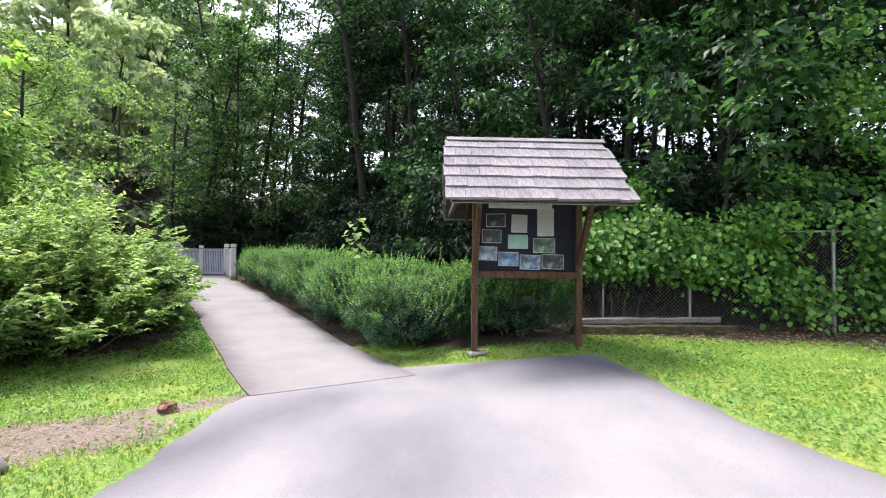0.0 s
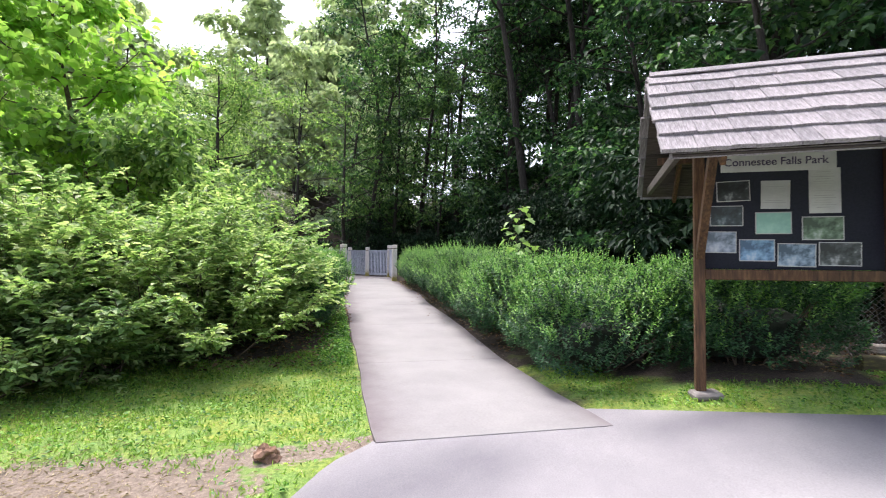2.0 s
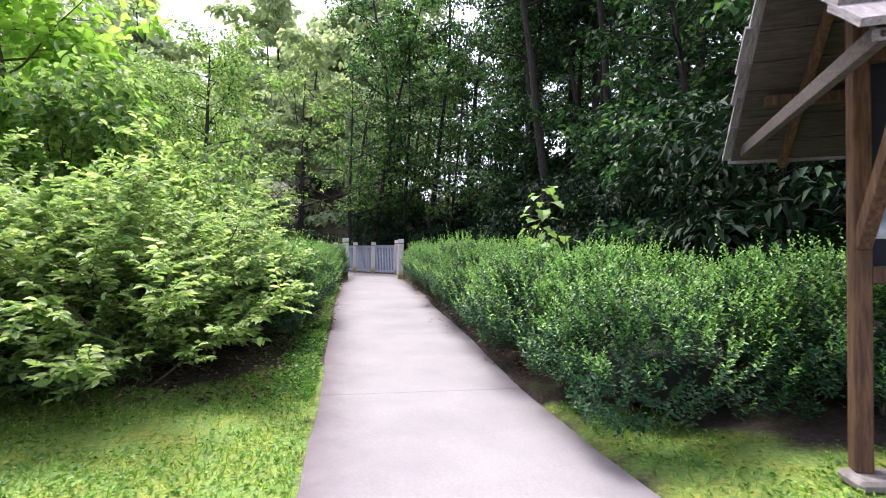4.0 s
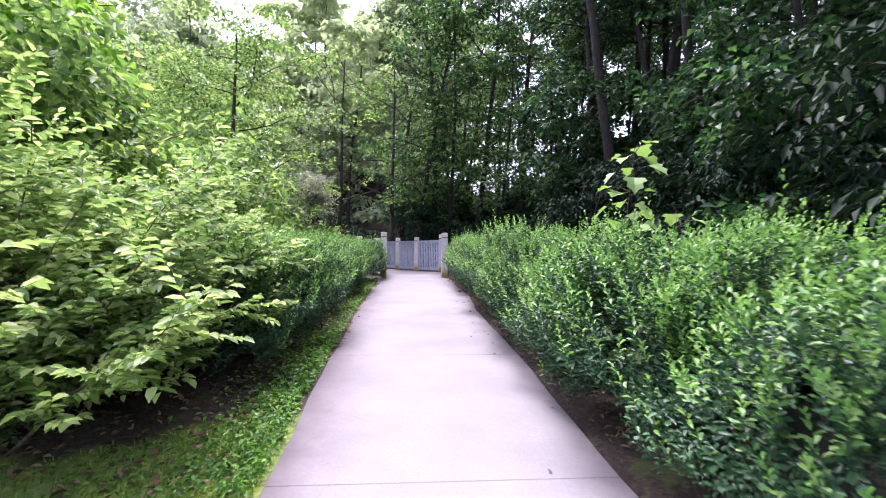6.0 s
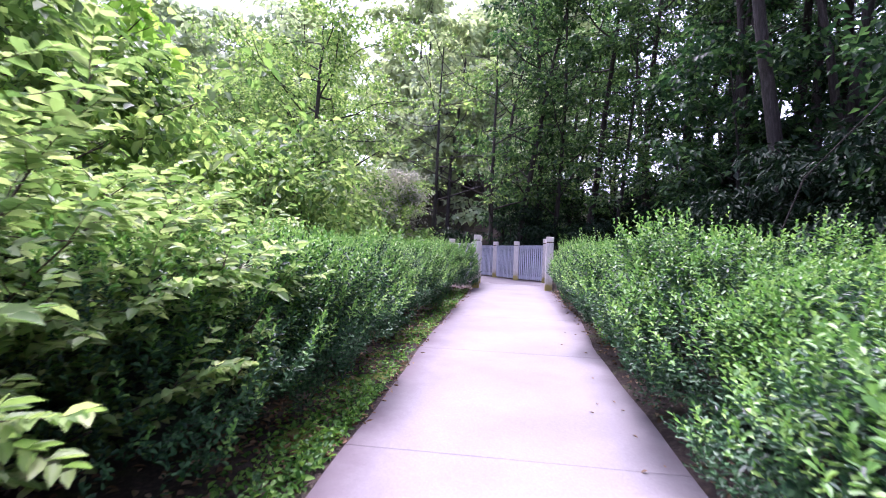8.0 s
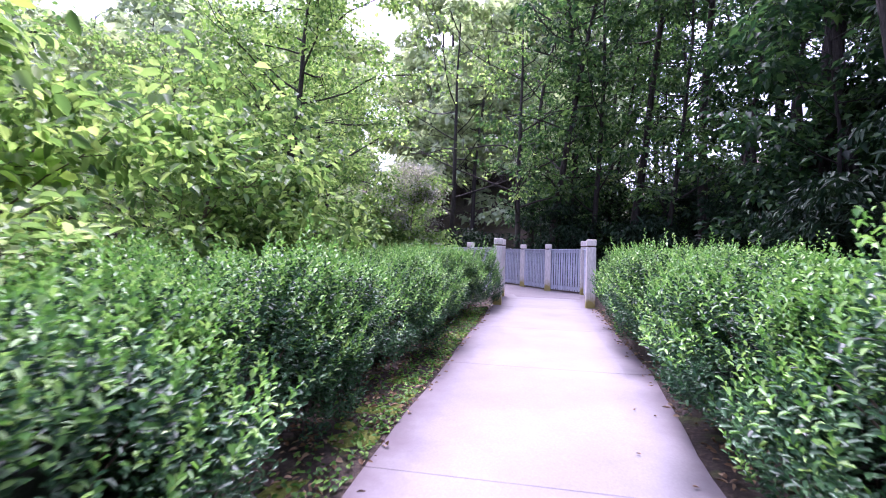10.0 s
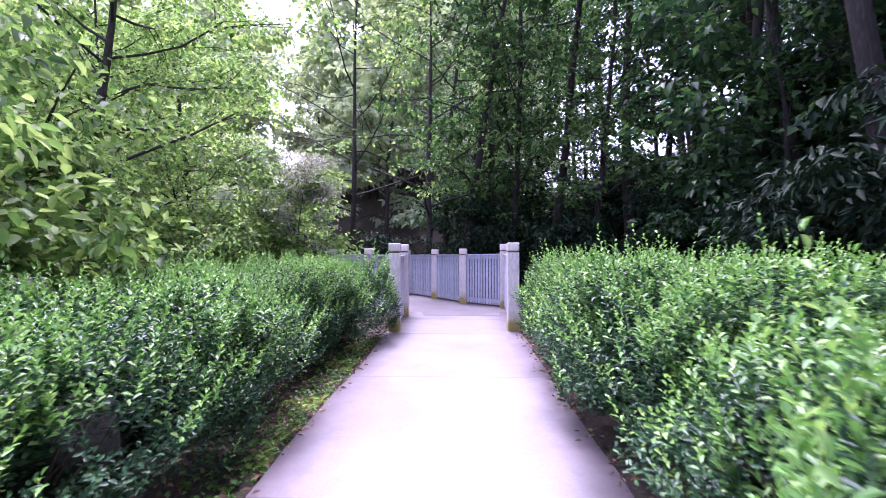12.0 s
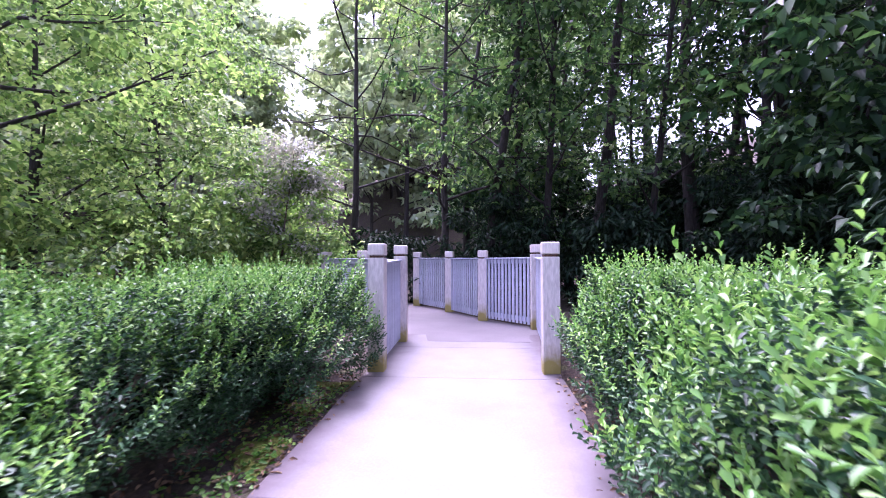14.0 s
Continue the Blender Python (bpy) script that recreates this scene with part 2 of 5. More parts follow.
def box_into(bm, size, m, bevel=0.0):
    r = bmesh.ops.create_cube(bm, size=1.0, matrix=m @ Matrix.Diagonal((*size, 1)))
    if bevel:
        edges = {e for v in r["verts"] for e in v.link_edges}
        bmesh.ops.bevel(bm, geom=list(edges), offset=bevel, segments=1, affect="EDGES", profile=0.5)
    return bm


def box(size, m, bevel=0.006):
    return box_into(bmesh.new(), size, m, bevel)


def thing(name, m, label, category, group="", kind=""):
    e = new(name)
    e.matrix_basis = m
    return tagged(e, label, category, group, kind)


def tubes(paths, sides=6):
    """Tapered tubes along lists of (point, radius)."""
    V, F, base = [], [], 0
    for path in paths:
        pts = np.array([p for p, _ in path], dtype=float)
        rad = np.array([r for _, r in path])
        tang = np.gradient(pts, axis=0)
        tang /= np.linalg.norm(tang, axis=1)[:, None] + 1e-9
        ref = np.array([0.3, 0.2, 1.0]) if abs(tang[0][2]) < 0.8 else np.array([1.0, 0.2, 0.1])
        a = np.cross(tang, ref)
        a /= np.linalg.norm(a, axis=1)[:, None] + 1e-9
        b = np.cross(tang, a)
        ang = np.arange(sides) * 2 * math.pi / sides
        ring = pts[:, None, :] + rad[:, None, None] * (np.cos(ang)[None, :, None] * a[:, None, :] + np.sin(ang)[None, :, None] * b[:, None, :])
        V.append(ring.reshape(-1, 3))
        for i in range(len(path) - 1):
            for j in range(sides):
                q = base + i * sides
                F.append((q + j, q + (j + 1) % sides, q + sides + (j + 1) % sides, q + sides + j))
        base += len(path) * sides
    return np.concatenate(V), np.array(F)


def unit(v):
    return v / (np.linalg.norm(v, axis=-1, keepdims=True) + 1e-9)


def leaves(P, D, N, L, W, full=True, fold=0.25, droop=0.15, blunt=False):
    """Leaf blades at P that grow along D, face N, with lengths L and widths W. Returns verts and faces."""
    D = unit(D)
    A = unit(np.cross(D, N))
    N = unit(np.cross(A, D))
    L, W = L[:, None], W[:, None]
    if full:
        fa, wa, fb, wb = (0.42, 0.34, 0.82, 0.46) if blunt else (0.3, 0.45, 0.68, 0.4)
        r1, r2 = P + D * L * fa + A * W * wa, P + D * L * fb + A * W * wb - N * L * droop * 0.4
        l1, l2 = P + D * L * fa - A * W * wa, P + D * L * fb - A * W * wb - N * L * droop * 0.4
        up = N * W * fold
        V = np.stack([P, r1 + up, r2 + up, P + D * L - N * L * droop, l2 + up, l1 + up], 1).reshape(-1, 3)
        i = np.arange(len(P))[:, None] * 6
        F = np.concatenate([i + np.array([[0, 1, 2, 3]]), i + np.array([[0, 3, 4, 5]])], 1).reshape(-1, 4)
        return V, F
    up = N * W * fold
    V = np.stack([P, P + D * L * 0.45 + A * W * 0.5 + up, P + D * L - N * L * droop, P + D * L * 0.45 - A * W * 0.5 + up], 1).reshape(-1, 3)
    i = np.arange(len(P))[:, None] * 4
    F = np.concatenate([i + np.array([[0, 1, 2]]), i + np.array([[0, 2, 3]])], 1).reshape(-1, 3)
    return V, F


def sprigs(rng, base, axis, count, length, leaf_l, leaf_w, full=True, lean=0.9, jitter=0.25, blunt=False):
    """Shoots from base along axis, each with count leaves set spirally. Returns leaf arrays."""
    k = len(base)
    axis = unit(axis)
    ref = np.where(np.abs(axis[:, 2:3]) > 0.9, np.array([[1.0, 0, 0]]), np.array([[0, 0, 1.0]]))
    a = unit(np.cross(axis, ref))
    b = np.cross(axis, a)
    j = np.arange(count)
    turn = j[None, :] * 2.4 + rng.uniform(0, 6.28, (k, 1))
    along = (j[None, :] + 0.5) / count * length[:, None]
    out = np.cos(turn)[..., None] * a[:, None, :] + np.sin(turn)[..., None] * b[:, None, :]
    P = base[:, None, :] + axis[:, None, :] * along[..., None]
    tip = (j / max(1, count - 1))[None, :, None]
    D = out * (lean * (1.15 - 0.75 * tip)) + axis[:, None, :] * (0.35 + 0.75 * tip) + rng.normal(0, jitter, (k, count, 3))
    N = axis[:, None, :] * 0.9 - out * 0.3 + rng.normal(0, jitter, (k, count, 3))
    size = rng.uniform(0.75, 1.2, (k, count)) * (1.0 - 0.35 * tip[..., 0])
    return leaves(P.reshape(-1, 3), D.reshape(-1, 3), N.reshape(-1, 3), (leaf_l * size).ravel(), (leaf_w * size).ravel(), full, 0.25, 0.15, blunt)
# ---- ground, road, path ----
def on_path(s, u, edge=0.0):
    return (s > -0.1) & (np.abs(u) < 1.03 + edge) & (s < 17)


ROAD_Y = (-14, -4, 1.5, 2.6, 3.3, 4.3, 5.1, 6.2, 6.35)
ROAD_L = (-4.6, -2.6, -1.75, -1.68, -1.75, -1.85, -1.75, -0.35, 0.3)
ROAD_R = (8.0, 5.2, 3.75, 3.4, 3.15, 2.9, 2.75, 2.5, 2.2)


def road_span(y):
    return np.interp(y, ROAD_Y, ROAD_L), np.interp(y, ROAD_Y, ROAD_R)


def on_road(x, y, edge=0.0):
    l, r = road_span(y)
    return (x > l - edge) & (x < r + edge) & (y < 6.35 + edge) & (y > -14)


def on_deck(s, u):
    return (s > 15.5) & (s < 20.5) & (u > -7.0) & (u < 1.3)


def wobble(x, y, f, seed=0.0):
    return np.sin(x * f + seed) * np.sin(y * f * 1.13 + 1.7 * seed) * 0.5 + np.sin(x * f * 2.3 - y * f * 1.9 + seed) * 0.3


def bare_amount(x, y):
    """Scuffed tan earth beside the drive, fading out."""
    r = (x + 3.0) ** 2 / 1.9 + (y - 3.15 - 0.3 * (x + 3.0)) ** 2 / 0.5
    f = np.clip(((x + 3.6) * 1.9 + (y - 2.95) * 1.7) / 6.5, 0, 1)
    edge = np.hypot(x + 3.6 - 1.9 * f, y - 2.95 - 1.7 * f)
    return np.maximum(np.clip(1.3 - r, 0, 1) * 0.72, np.clip(1.25 - edge / 0.36, 0, 1) * 0.6)


def soil_amount(x, y):
    """1 where bare earth and leaf litter lie, 0 on mown grass."""
    s, u = su(x, y)
    w = wobble(x, y, 2.1) * 0.35
    left = (u < -1.0) & (u + w > -3.4 - np.clip(4.5 - s, 0, 9) * 0.6) & (s < 3.6 + w + 0.45 * np.clip(u + 1.1, -1.6, 0)) & (s > -14)
    strip = (u > 1.0) & (u + w < 1.9) & (s < 2.3) & (s > -0.3) & (y < 7.7)
    yard = ((x > 2.5) | (y < 7.2)) & (u > 1.2) & (u + w < 3.75 + np.clip(1.0 - s, 0, 60) * 1.13) & (s < 1.3 + w)
    bare = bare_amount(x, y) > 0.7
    return np.where((left | strip | yard) & ~bare, 0.0, 1.0)


axis_x = np.concatenate([-18 - np.geomspace(0.3, 600, 40)[::-1], np.arange(-18, 14, 0.2), 14 + np.geomspace(0.3, 600, 40)])
axis_y = np.concatenate([-5 - np.geomspace(0.3, 600, 40)[::-1], np.arange(-5, 27, 0.2), 27 + np.geomspace(0.3, 600, 40)])
gx, gy = np.meshgrid(axis_x, axis_y)
gs, gu = su(gx, gy)
covered = on_path(gs, gu, -0.1) | on_road(gx, gy, -0.12) | on_deck(gs, gu)
gz = lift(gx, gy) + wobble(gx, gy, 3.1) * 0.012 + np.where(covered, -0.07, 0.0)
nx, ny = len(axis_x), len(axis_y)
idx = np.arange(nx * ny).reshape(ny, nx)
ground_faces = np.stack([idx[:-1, :-1], idx[:-1, 1:], idx[1:, 1:], idx[1:, :-1]], -1).reshape(-1, 4)
mg, n, l, b = material("grass and earth", 0.95)
at = n.new("ShaderNodeAttribute")
at.attribute_name = "soil"
fine = noise_fac(n, l, 28, 8, 0.7)
mid = noise_fac(n, l, 3.5, 5, 0.6)
turf = ramp(n, l, fine, ((0.3, (0.07, 0.13, 0.025)), (0.5, (0.14, 0.24, 0.045)), (0.72, (0.26, 0.34, 0.09))))
worn = ramp(n, l, mid, ((0.42, (1, 1, 1)), (0.66, (1.5, 1.1, 0.85))))
turf = mix(n, l, 1.0, turf, worn, "MULTIPLY")
earth = ramp(n, l, fine, ((0.3, (0.018, 0.012, 0.009)), (0.52, (0.045, 0.032, 0.024)), (0.74, (0.13, 0.095, 0.07))))
green_in = ramp(n, l, mid, ((0.55, (0, 0, 0)), (0.66, (0.8, 0.8, 0.8))))
earth = mix(n, l, green_in, earth, (0.07, 0.09, 0.02))
tan = ramp(n, l, fine, ((0.3, (0.11, 0.085, 0.065)), (0.52, (0.21, 0.165, 0.13)), (0.74, (0.33, 0.28, 0.24))))
scuff = n.new("ShaderNodeAttribute")
scuff.attribute_name = "bare"
broken = n.new("ShaderNodeMath")
broken.operation = "ADD"
l.new(scuff.outputs["Fac"], broken.inputs[0])
l.new(noise_fac(n, l, 7, 5, 0.65), broken.inputs[1])
patchy = ramp(n, l, broken.outputs[0], ((0.9, (0, 0, 0)), (1.0, (1, 1, 1))))
l.new(mix(n, l, patchy, mix(n, l, at.outputs["Fac"], turf, earth), tan), b.inputs["Base Color"])
bump(n, l, b, fine, 0.8, 0.03)
ground = raw("ground", np.stack([gx, gy, gz], -1).reshape(-1, 3), ground_faces, mg, None, "uneven lawn, bare earth and leaf-strewn forest floor", True)
tagged(ground, category="ground", kind="structure")
soil_attr = ground.data.attributes.new("soil", "FLOAT", "POINT")
soil_attr.data.foreach_set("value", np.where(bare_amount(gx, gy) > 0, 0.0, soil_amount(gx, gy)).ravel().astype(np.float32))
bare_attr = ground.data.attributes.new("bare", "FLOAT", "POINT")
bare_attr.data.foreach_set("value", bare_amount(gx, gy).ravel().astype(np.float32))

# asphalt drive, worn pale in the wheel tracks
ma, n, l, b = material("worn asphalt", 0.85)
fine = noise_fac(n, l, 90, 6, 0.7)
broad = noise_fac(n, l, 0.9, 6, 0.62, "Object", (1.0, 0.5, 1))
worn = n.new("ShaderNodeAttribute")
worn.attribute_name = "worn"
wear = n.new("ShaderNodeMath")
wear.operation, wear.inputs[1].default_value = "MULTIPLY_ADD", 0.7
l.new(broad, wear.inputs[0])
l.new(worn.outputs["Fac"], wear.inputs[2])
tone = ramp(n, l, wear.outputs[0], ((0.3, (0.1, 0.095, 0.112)), (0.62, (0.185, 0.176, 0.19)), (0.9, (0.265, 0.252, 0.262))))
grit = ramp(n, l, fine, ((0.3, (0.8, 0.8, 0.8)), (0.7, (1.15, 1.15, 1.15))))
l.new(mix(n, l, 1.0, tone, grit, "MULTIPLY"), b.inputs["Base Color"])
bump(n, l, b, fine, 0.35, 0.006)
ry = np.concatenate([np.arange(-14, -4, 0.5), np.arange(-4, 6.4, 0.12)])
cols = 36
rl, rr = road_span(ry)
rl = rl + wobble(ry, ry * 0.7, 4.3) * 0.07 + wobble(ry, ry, 13) * 0.02
rr = rr + wobble(ry, ry * 0.6, 5.1, 2.0) * 0.06
tt = np.linspace(0, 1, cols)
rx = rl[:, None] + (rr - rl)[:, None] * tt
ryy = np.repeat(ry[:, None], cols, 1)
rz = lift(rx, ryy) + 0.014
rz[:, 0] -= 0.05
rz[:, -1] -= 0.05
rz[-1, :] -= 0.05
ridx = np.arange(len(ry) * cols).reshape(len(ry), cols)
rf = np.stack([ridx[:-1, :-1], ridx[:-1, 1:], ridx[1:, 1:], ridx[1:, :-1]], -1).reshape(-1, 4)
road = raw("road", np.stack([rx, ryy, rz], -1).reshape(-1, 3), rf, ma, None, "worn grey asphalt drive with pale wheel tracks", True)
tagged(road, category="driveway", kind="structure")
# pale where wheels and feet run, dark in the old tar strips and at the far corners


def streak(x, y, ax, ay, bx, by, wide):
    f = np.clip(((x - ax) * (bx - ax) + (y - ay) * (by - ay)) / ((bx - ax) ** 2 + (by - ay) ** 2), 0, 1)
    return np.exp(-((x - ax - f * (bx - ax)) ** 2 + (y - ay - f * (by - ay)) ** 2) / wide ** 2)


wear_map = np.full(rx.shape, 0.38)
for ax, ay, bx, by, wide, amount in ((-2.3, 1.0, -0.9, 4.6, 0.45, -0.3), (0.6, 1.2, 0.1, 3.6, 0.5, -0.26), (2.7, 5.2, 2.0, 6.2, 0.35, -0.42), (0.4, 5.75, 1.2, 6.3, 0.3, -0.34),
                                     (-0.7, 1.0, -0.9, 3.4, 0.4, 0.12), (1.7, 1.5, 1.3, 4.6, 0.5, 0.14), (4.6, -1.0, 2.85, 4.6, 0.32, -0.3), (-3.0, -1.0, -1.9, 3.0, 0.35, -0.25)):
    wear_map += amount * streak(rx, ryy, ax, ay, bx, by, wide)
worn_attr = road.data.attributes.new("worn", "FLOAT", "POINT")
worn_attr.data.foreach_set("value", wear_map.ravel().astype(np.float32))

# concrete path, slab by slab
path = thing("pavement", pose(0, 0, 0), "pale concrete footpath with thin joints, stained edges", "footpath", kind="structure")


def slab(rows):
    """One slab from cross rows of (s, u_left, u_right)."""
    V, F, k = [], [], 9
    for s, a, c in rows:
        for j in range(k):
            u = a + (c - a) * j / (k - 1)
            x, y = xy(s, u)
            V.append((x, y, float(lift(x, y)) + 0.022))
    m = len(rows)
    top = len(V)
    V += [(x, y, z - 0.12) for x, y, z in V]
    for i in range(m - 1):
        for j in range(k - 1):
            q = i * k + j
            F.append((q, q + 1, q + k + 1, q + k))
    rim = [j for j in range(k)] + [i * k + k - 1 for i in range(1, m)] + [(m - 1) * k + j for j in range(k - 2, -1, -1)] + [i * k for i in range(m - 2, 0, -1)]
    for a, c in zip(rim, rim[1:] + rim[:1]):
        F.append((c, a, a + top, c + top))
    bm = bmesh.new()
    vs = [bm.verts.new(v) for v in V]
    for f in F:
        bm.faces.new([vs[i] for i in f])
    bmesh.ops.recalc_face_normals(bm, faces=bm.faces)
    edges = [e for e in bm.edges if e.calc_face_angle(0) > 1.2]
    bmesh.ops.bevel(bm, geom=edges, offset=0.003, segments=1, affect="EDGES")
    part("slab", bm, M_CONCRETE, path)


JOINTS = (-0.05, 2.65, 5.3, 7.95, 10.6, 13.25, 15.9)
for a, c in zip(JOINTS, JOINTS[1:]):
    rows = []
    for i in range(9):
        s = a + 0.0018 + (c - a - 0.0036) * i / 8
        rows.append((s, -1.06 - 0.05 * min(1, s / 9) - 0.014 * math.sin(s * 1.7) - 0.006 * math.sin(s * 5.1), 0.96 + float(np.interp(s, (0, 3, 8.5, 11, 16), (0, -0.03, 0.0, 0.16, 0.17))) + 0.014 * math.sin(s * 1.3 + 1) + 0.006 * math.sin(s * 4.3)))
    slab(rows)
slab([(15.906 + 0.42 * i, -1.12, 1.12 + 0.02 * i) for i in range(5)])
slab([(17.598 + 0.36 * i, -1.15 - 0.03 * i, 1.25 - 0.02 * i) for i in range(4)])
landing = bmesh.new()
rim = [landing.verts.new((x, y, float(lift(x, y)) + 0.02)) for x, y in ((-11.95, 19.5), (-10.15, 20.75), (-10.7, 21.85), (-12.2, 22.45), (-15.5, 23.85), (-17.0, 24.4), (-17.4, 21.6), (-16.2, 21.2), (-13.9, 20.4))]
slab_face = landing.faces.new(rim)
landing.normal_update()
if slab_face.normal.z < 0:
    bmesh.ops.reverse_faces(landing, faces=[slab_face])
down = bmesh.ops.extrude_face_region(landing, geom=[slab_face])
bmesh.ops.translate(landing, verts=[v for v in down["geom"] if isinstance(v, bmesh.types.BMVert)], vec=(0, 0, -0.12))
part("slab", landing, M_LANDING, path)


# ---- trees and shrubs ----
def branch(rng, start, heading, length, r0, steps=6, bend=0.18, rise=0.05):
    p, d, out = np.array(start, float), unit(np.array(heading, float)), []
    for i in range(steps + 1):
        out.append((p.copy(), r0 * (1 - 0.8 * i / steps)))
        d = unit(d + rng.normal(0, bend, 3) + np.array([0, 0, rise]))
        p = p + d * length / steps
    return out


def tree_mesh(rng, height, crown_from, spread, trunk_r, limbs, leaf_count, leaf_l, leaf_w, lean=0.04, flat=0.5, cluster=0.55, full=False, droop=0.25):
    """Wood (verts, faces) and leaves (verts, faces) of one tree standing on the origin."""
    trunk = branch(rng, (0, 0, -0.3), (rng.normal(0, lean), rng.normal(0, lean), 1), height * 1.02, trunk_r, 9, 0.05, 0.05)
    pts = np.array([p for p, _ in trunk])
    paths, tips = [trunk], []
    for i in range(limbs):
        f = (i + rng.uniform(0, 0.9)) / limbs
        h = crown_from + (height * 0.97 - crown_from) * f
        base = np.array([np.interp(h, pts[:, 2], pts[:, k]) for k in range(3)])
        ang = i * 2.4 + rng.uniform(-0.5, 0.5)
        shape = math.sin(math.pi * min(1, 0.22 + 0.78 * f)) ** 0.7
        long = spread * (0.35 + 0.75 * shape) * rng.uniform(0.7, 1.15)
        limb = branch(rng, base, (math.cos(ang), math.sin(ang), rng.uniform(0.1, 0.7) * (1 - 0.4 * f)), long, trunk_r * 0.32 * (1.1 - 0.6 * f), 6, 0.16, 0.02)
        paths.append(limb)
        lp = np.array([p for p, _ in limb])
        for j in range(3):
            q = lp[2 + j] if j < 3 else lp[-1]
            tw = branch(rng, q, (lp[-1] - lp[0]) / long + rng.normal(0, 0.6, 3) * (1, 1, 0.4), long * 0.45, trunk_r * 0.1, 4, 0.2, 0.0)
            paths.append(tw)
            tips += [p for p, _ in tw[1:]]
        tips += list(lp[2:]) * 2
    tips = np.array(tips)
    # flat sprays of leaves, each about one twig end
    per = 22
    sprays = leaf_count // per
    centre = tips[rng.integers(0, len(tips), sprays)] + rng.normal(0, 0.2, (sprays, 3)) * (1, 1, flat)
    tilt = rng.normal(0, 0.28, (sprays, 3)) + np.array([0, 0, 1.0])
    ang, rad = rng.uniform(0, 6.283, (sprays, per)), cluster * np.sqrt(rng.random((sprays, per))) * rng.uniform(0.6, 1.3, (sprays, 1))
    off = np.stack([np.cos(ang) * rad, np.sin(ang) * rad, rng.normal(0, 0.05, (sprays, per)) - 0.25 * rad ** 2], -1)
    off[..., 2] -= (off[..., 0] * tilt[:, None, 0] + off[..., 1] * tilt[:, None, 1])
    P = (centre[:, None, :] + off).reshape(-1, 3)
    D = (off * (1, 1, 0.6) / cluster + rng.normal(0, 0.35, (sprays, per, 3)) - np.array([0, 0, droop])).reshape(-1, 3)
    N = (tilt[:, None, :] + rng.normal(0, 0.3, (sprays, per, 3))).reshape(-1, 3)
    size = rng.uniform(0.65, 1.3, sprays * per)
    main, twigs = tubes(paths[:1], 8), tubes(paths[1:], 4)
    wood = np.concatenate([main[0], twigs[0]]), np.concatenate([main[1], twigs[1] + len(main[0])])
    return wood, leaves(P, D, N, leaf_l * size, leaf_w * size, full)


def plant(name, label, category, group, wood, foliage, bark, leaf, wood_name="trunk", leaf_name="crown"):
    root = thing(name, Matrix(), label, category, group)
    raw(wood_name, *wood, bark, root, "", True)
    raw(leaf_name, *foliage, leaf, root)
    return root


def place(root, x, y, turn=0.0, scale=1.0, sink=0.0, tall=1.0):
    root.scale = (scale, scale, scale * tall)
    m = pose(x, y, float(lift(x, y)) - sink, 0, 0, turn)
    root.matrix_basis = m @ Matrix.Diagonal((scale, scale, scale * tall, 1))


def place_copy(root, x, y, turn=0.0, scale=1.0, sink=0.0, tall=1.0):
    c = copy_thing(root, pose(0, 0, 0))
    place(c, x, y, turn, scale, sink, tall)
    return c


def spread_kind(protos, spots, rng, lo=0.85, hi=1.2, sink=0.05):
    used = set()
    for i, (x, y) in enumerate(spots):
        p = protos[i % len(protos)]
        args = (x, y, rng.uniform(0, 360), rng.uniform(lo, hi), sink)
        if p.name in used:
            place_copy(p, *args)
        else:
            used.add(p.name)
            place(p, *args)


rng = np.random.default_rng(5)
FOREST = [plant("forest_tree", "tall dark-barked forest tree with layered green crown", "tree", "woodland trees",
                *tree_mesh(rng, h, c, w, r, 22, 4200, 0.24, 0.15, 0.03), M_BARK, M_FOREST)
          for h, c, w, r in ((17, 6.0, 3.2, 0.17), (15, 5.0, 2.8, 0.14), (19, 8.0, 3.6, 0.21), (14, 4.5, 3.0, 0.11))]
UNDER = [plant("understory_tree", "slim understory tree with spreading layered leaves", "tree", "understory trees",
               *tree_mesh(rng, h, c, w, 0.06, 18, 4000, 0.2, 0.12, 0.06, 0.35, 0.42), M_BARK, M_FOREST)
         for h, c, w in ((6.5, 1.0, 2.4), (5.0, 0.6, 2.0))]
RHODO = [plant("rhododendron", "dark glossy evergreen thicket on the wooded bank, leaves blackened for canopy shade", "shrub", "evergreen thicket",
               *tree_mesh(rng, h, 0.3, w, 0.05, 16, 3800, 0.2, 0.065, 0.1, 0.5, 0.4, False, 0.4), M_BARK, M_RHODO, "wood", "foliage")
         for h, w in ((3.2, 1.7), (2.4, 1.5))]

spots = [(-6.3, 25.7), (-9.0, 33.5), (-14.3, 30.7), (-12.9, 26.0), (-13.9, 24.6), (-10.1, 25.6), (-8.2, 28.5), (-5.0, 29.0), (-3.4, 24.0), (-16.5, 27.5), (8.5, 15.0), (11.5, 14.2), (14.5, 13.2), (5.6, 15.5), (17.5, 12.0), (13.0, 16.5), (10.0, 16.6), (9.4, 18.6), (12.4, 18.9), (7.2, 17.8)]
while len(spots) < 56:
    s, u = rng.uniform(-14, 42), rng.uniform(4.5, 30)
    if s > 24:
        u = rng.uniform(7, 26)
    start = 6.6 + max(0.0, 1.5 - s) * 1.17
    x, y = xy(s, u)
    if (s < 24 and u < start) or any((x - a) ** 2 + (y - b) ** 2 < 3.2 for a, b in spots):
        continue
    if s > 7 and len(spots) % 5 < 1:
        s = 0
        spots.append((xy(rng.uniform(-14, 6), rng.uniform(22, 34))))
        continue
    spots.append((x, y))
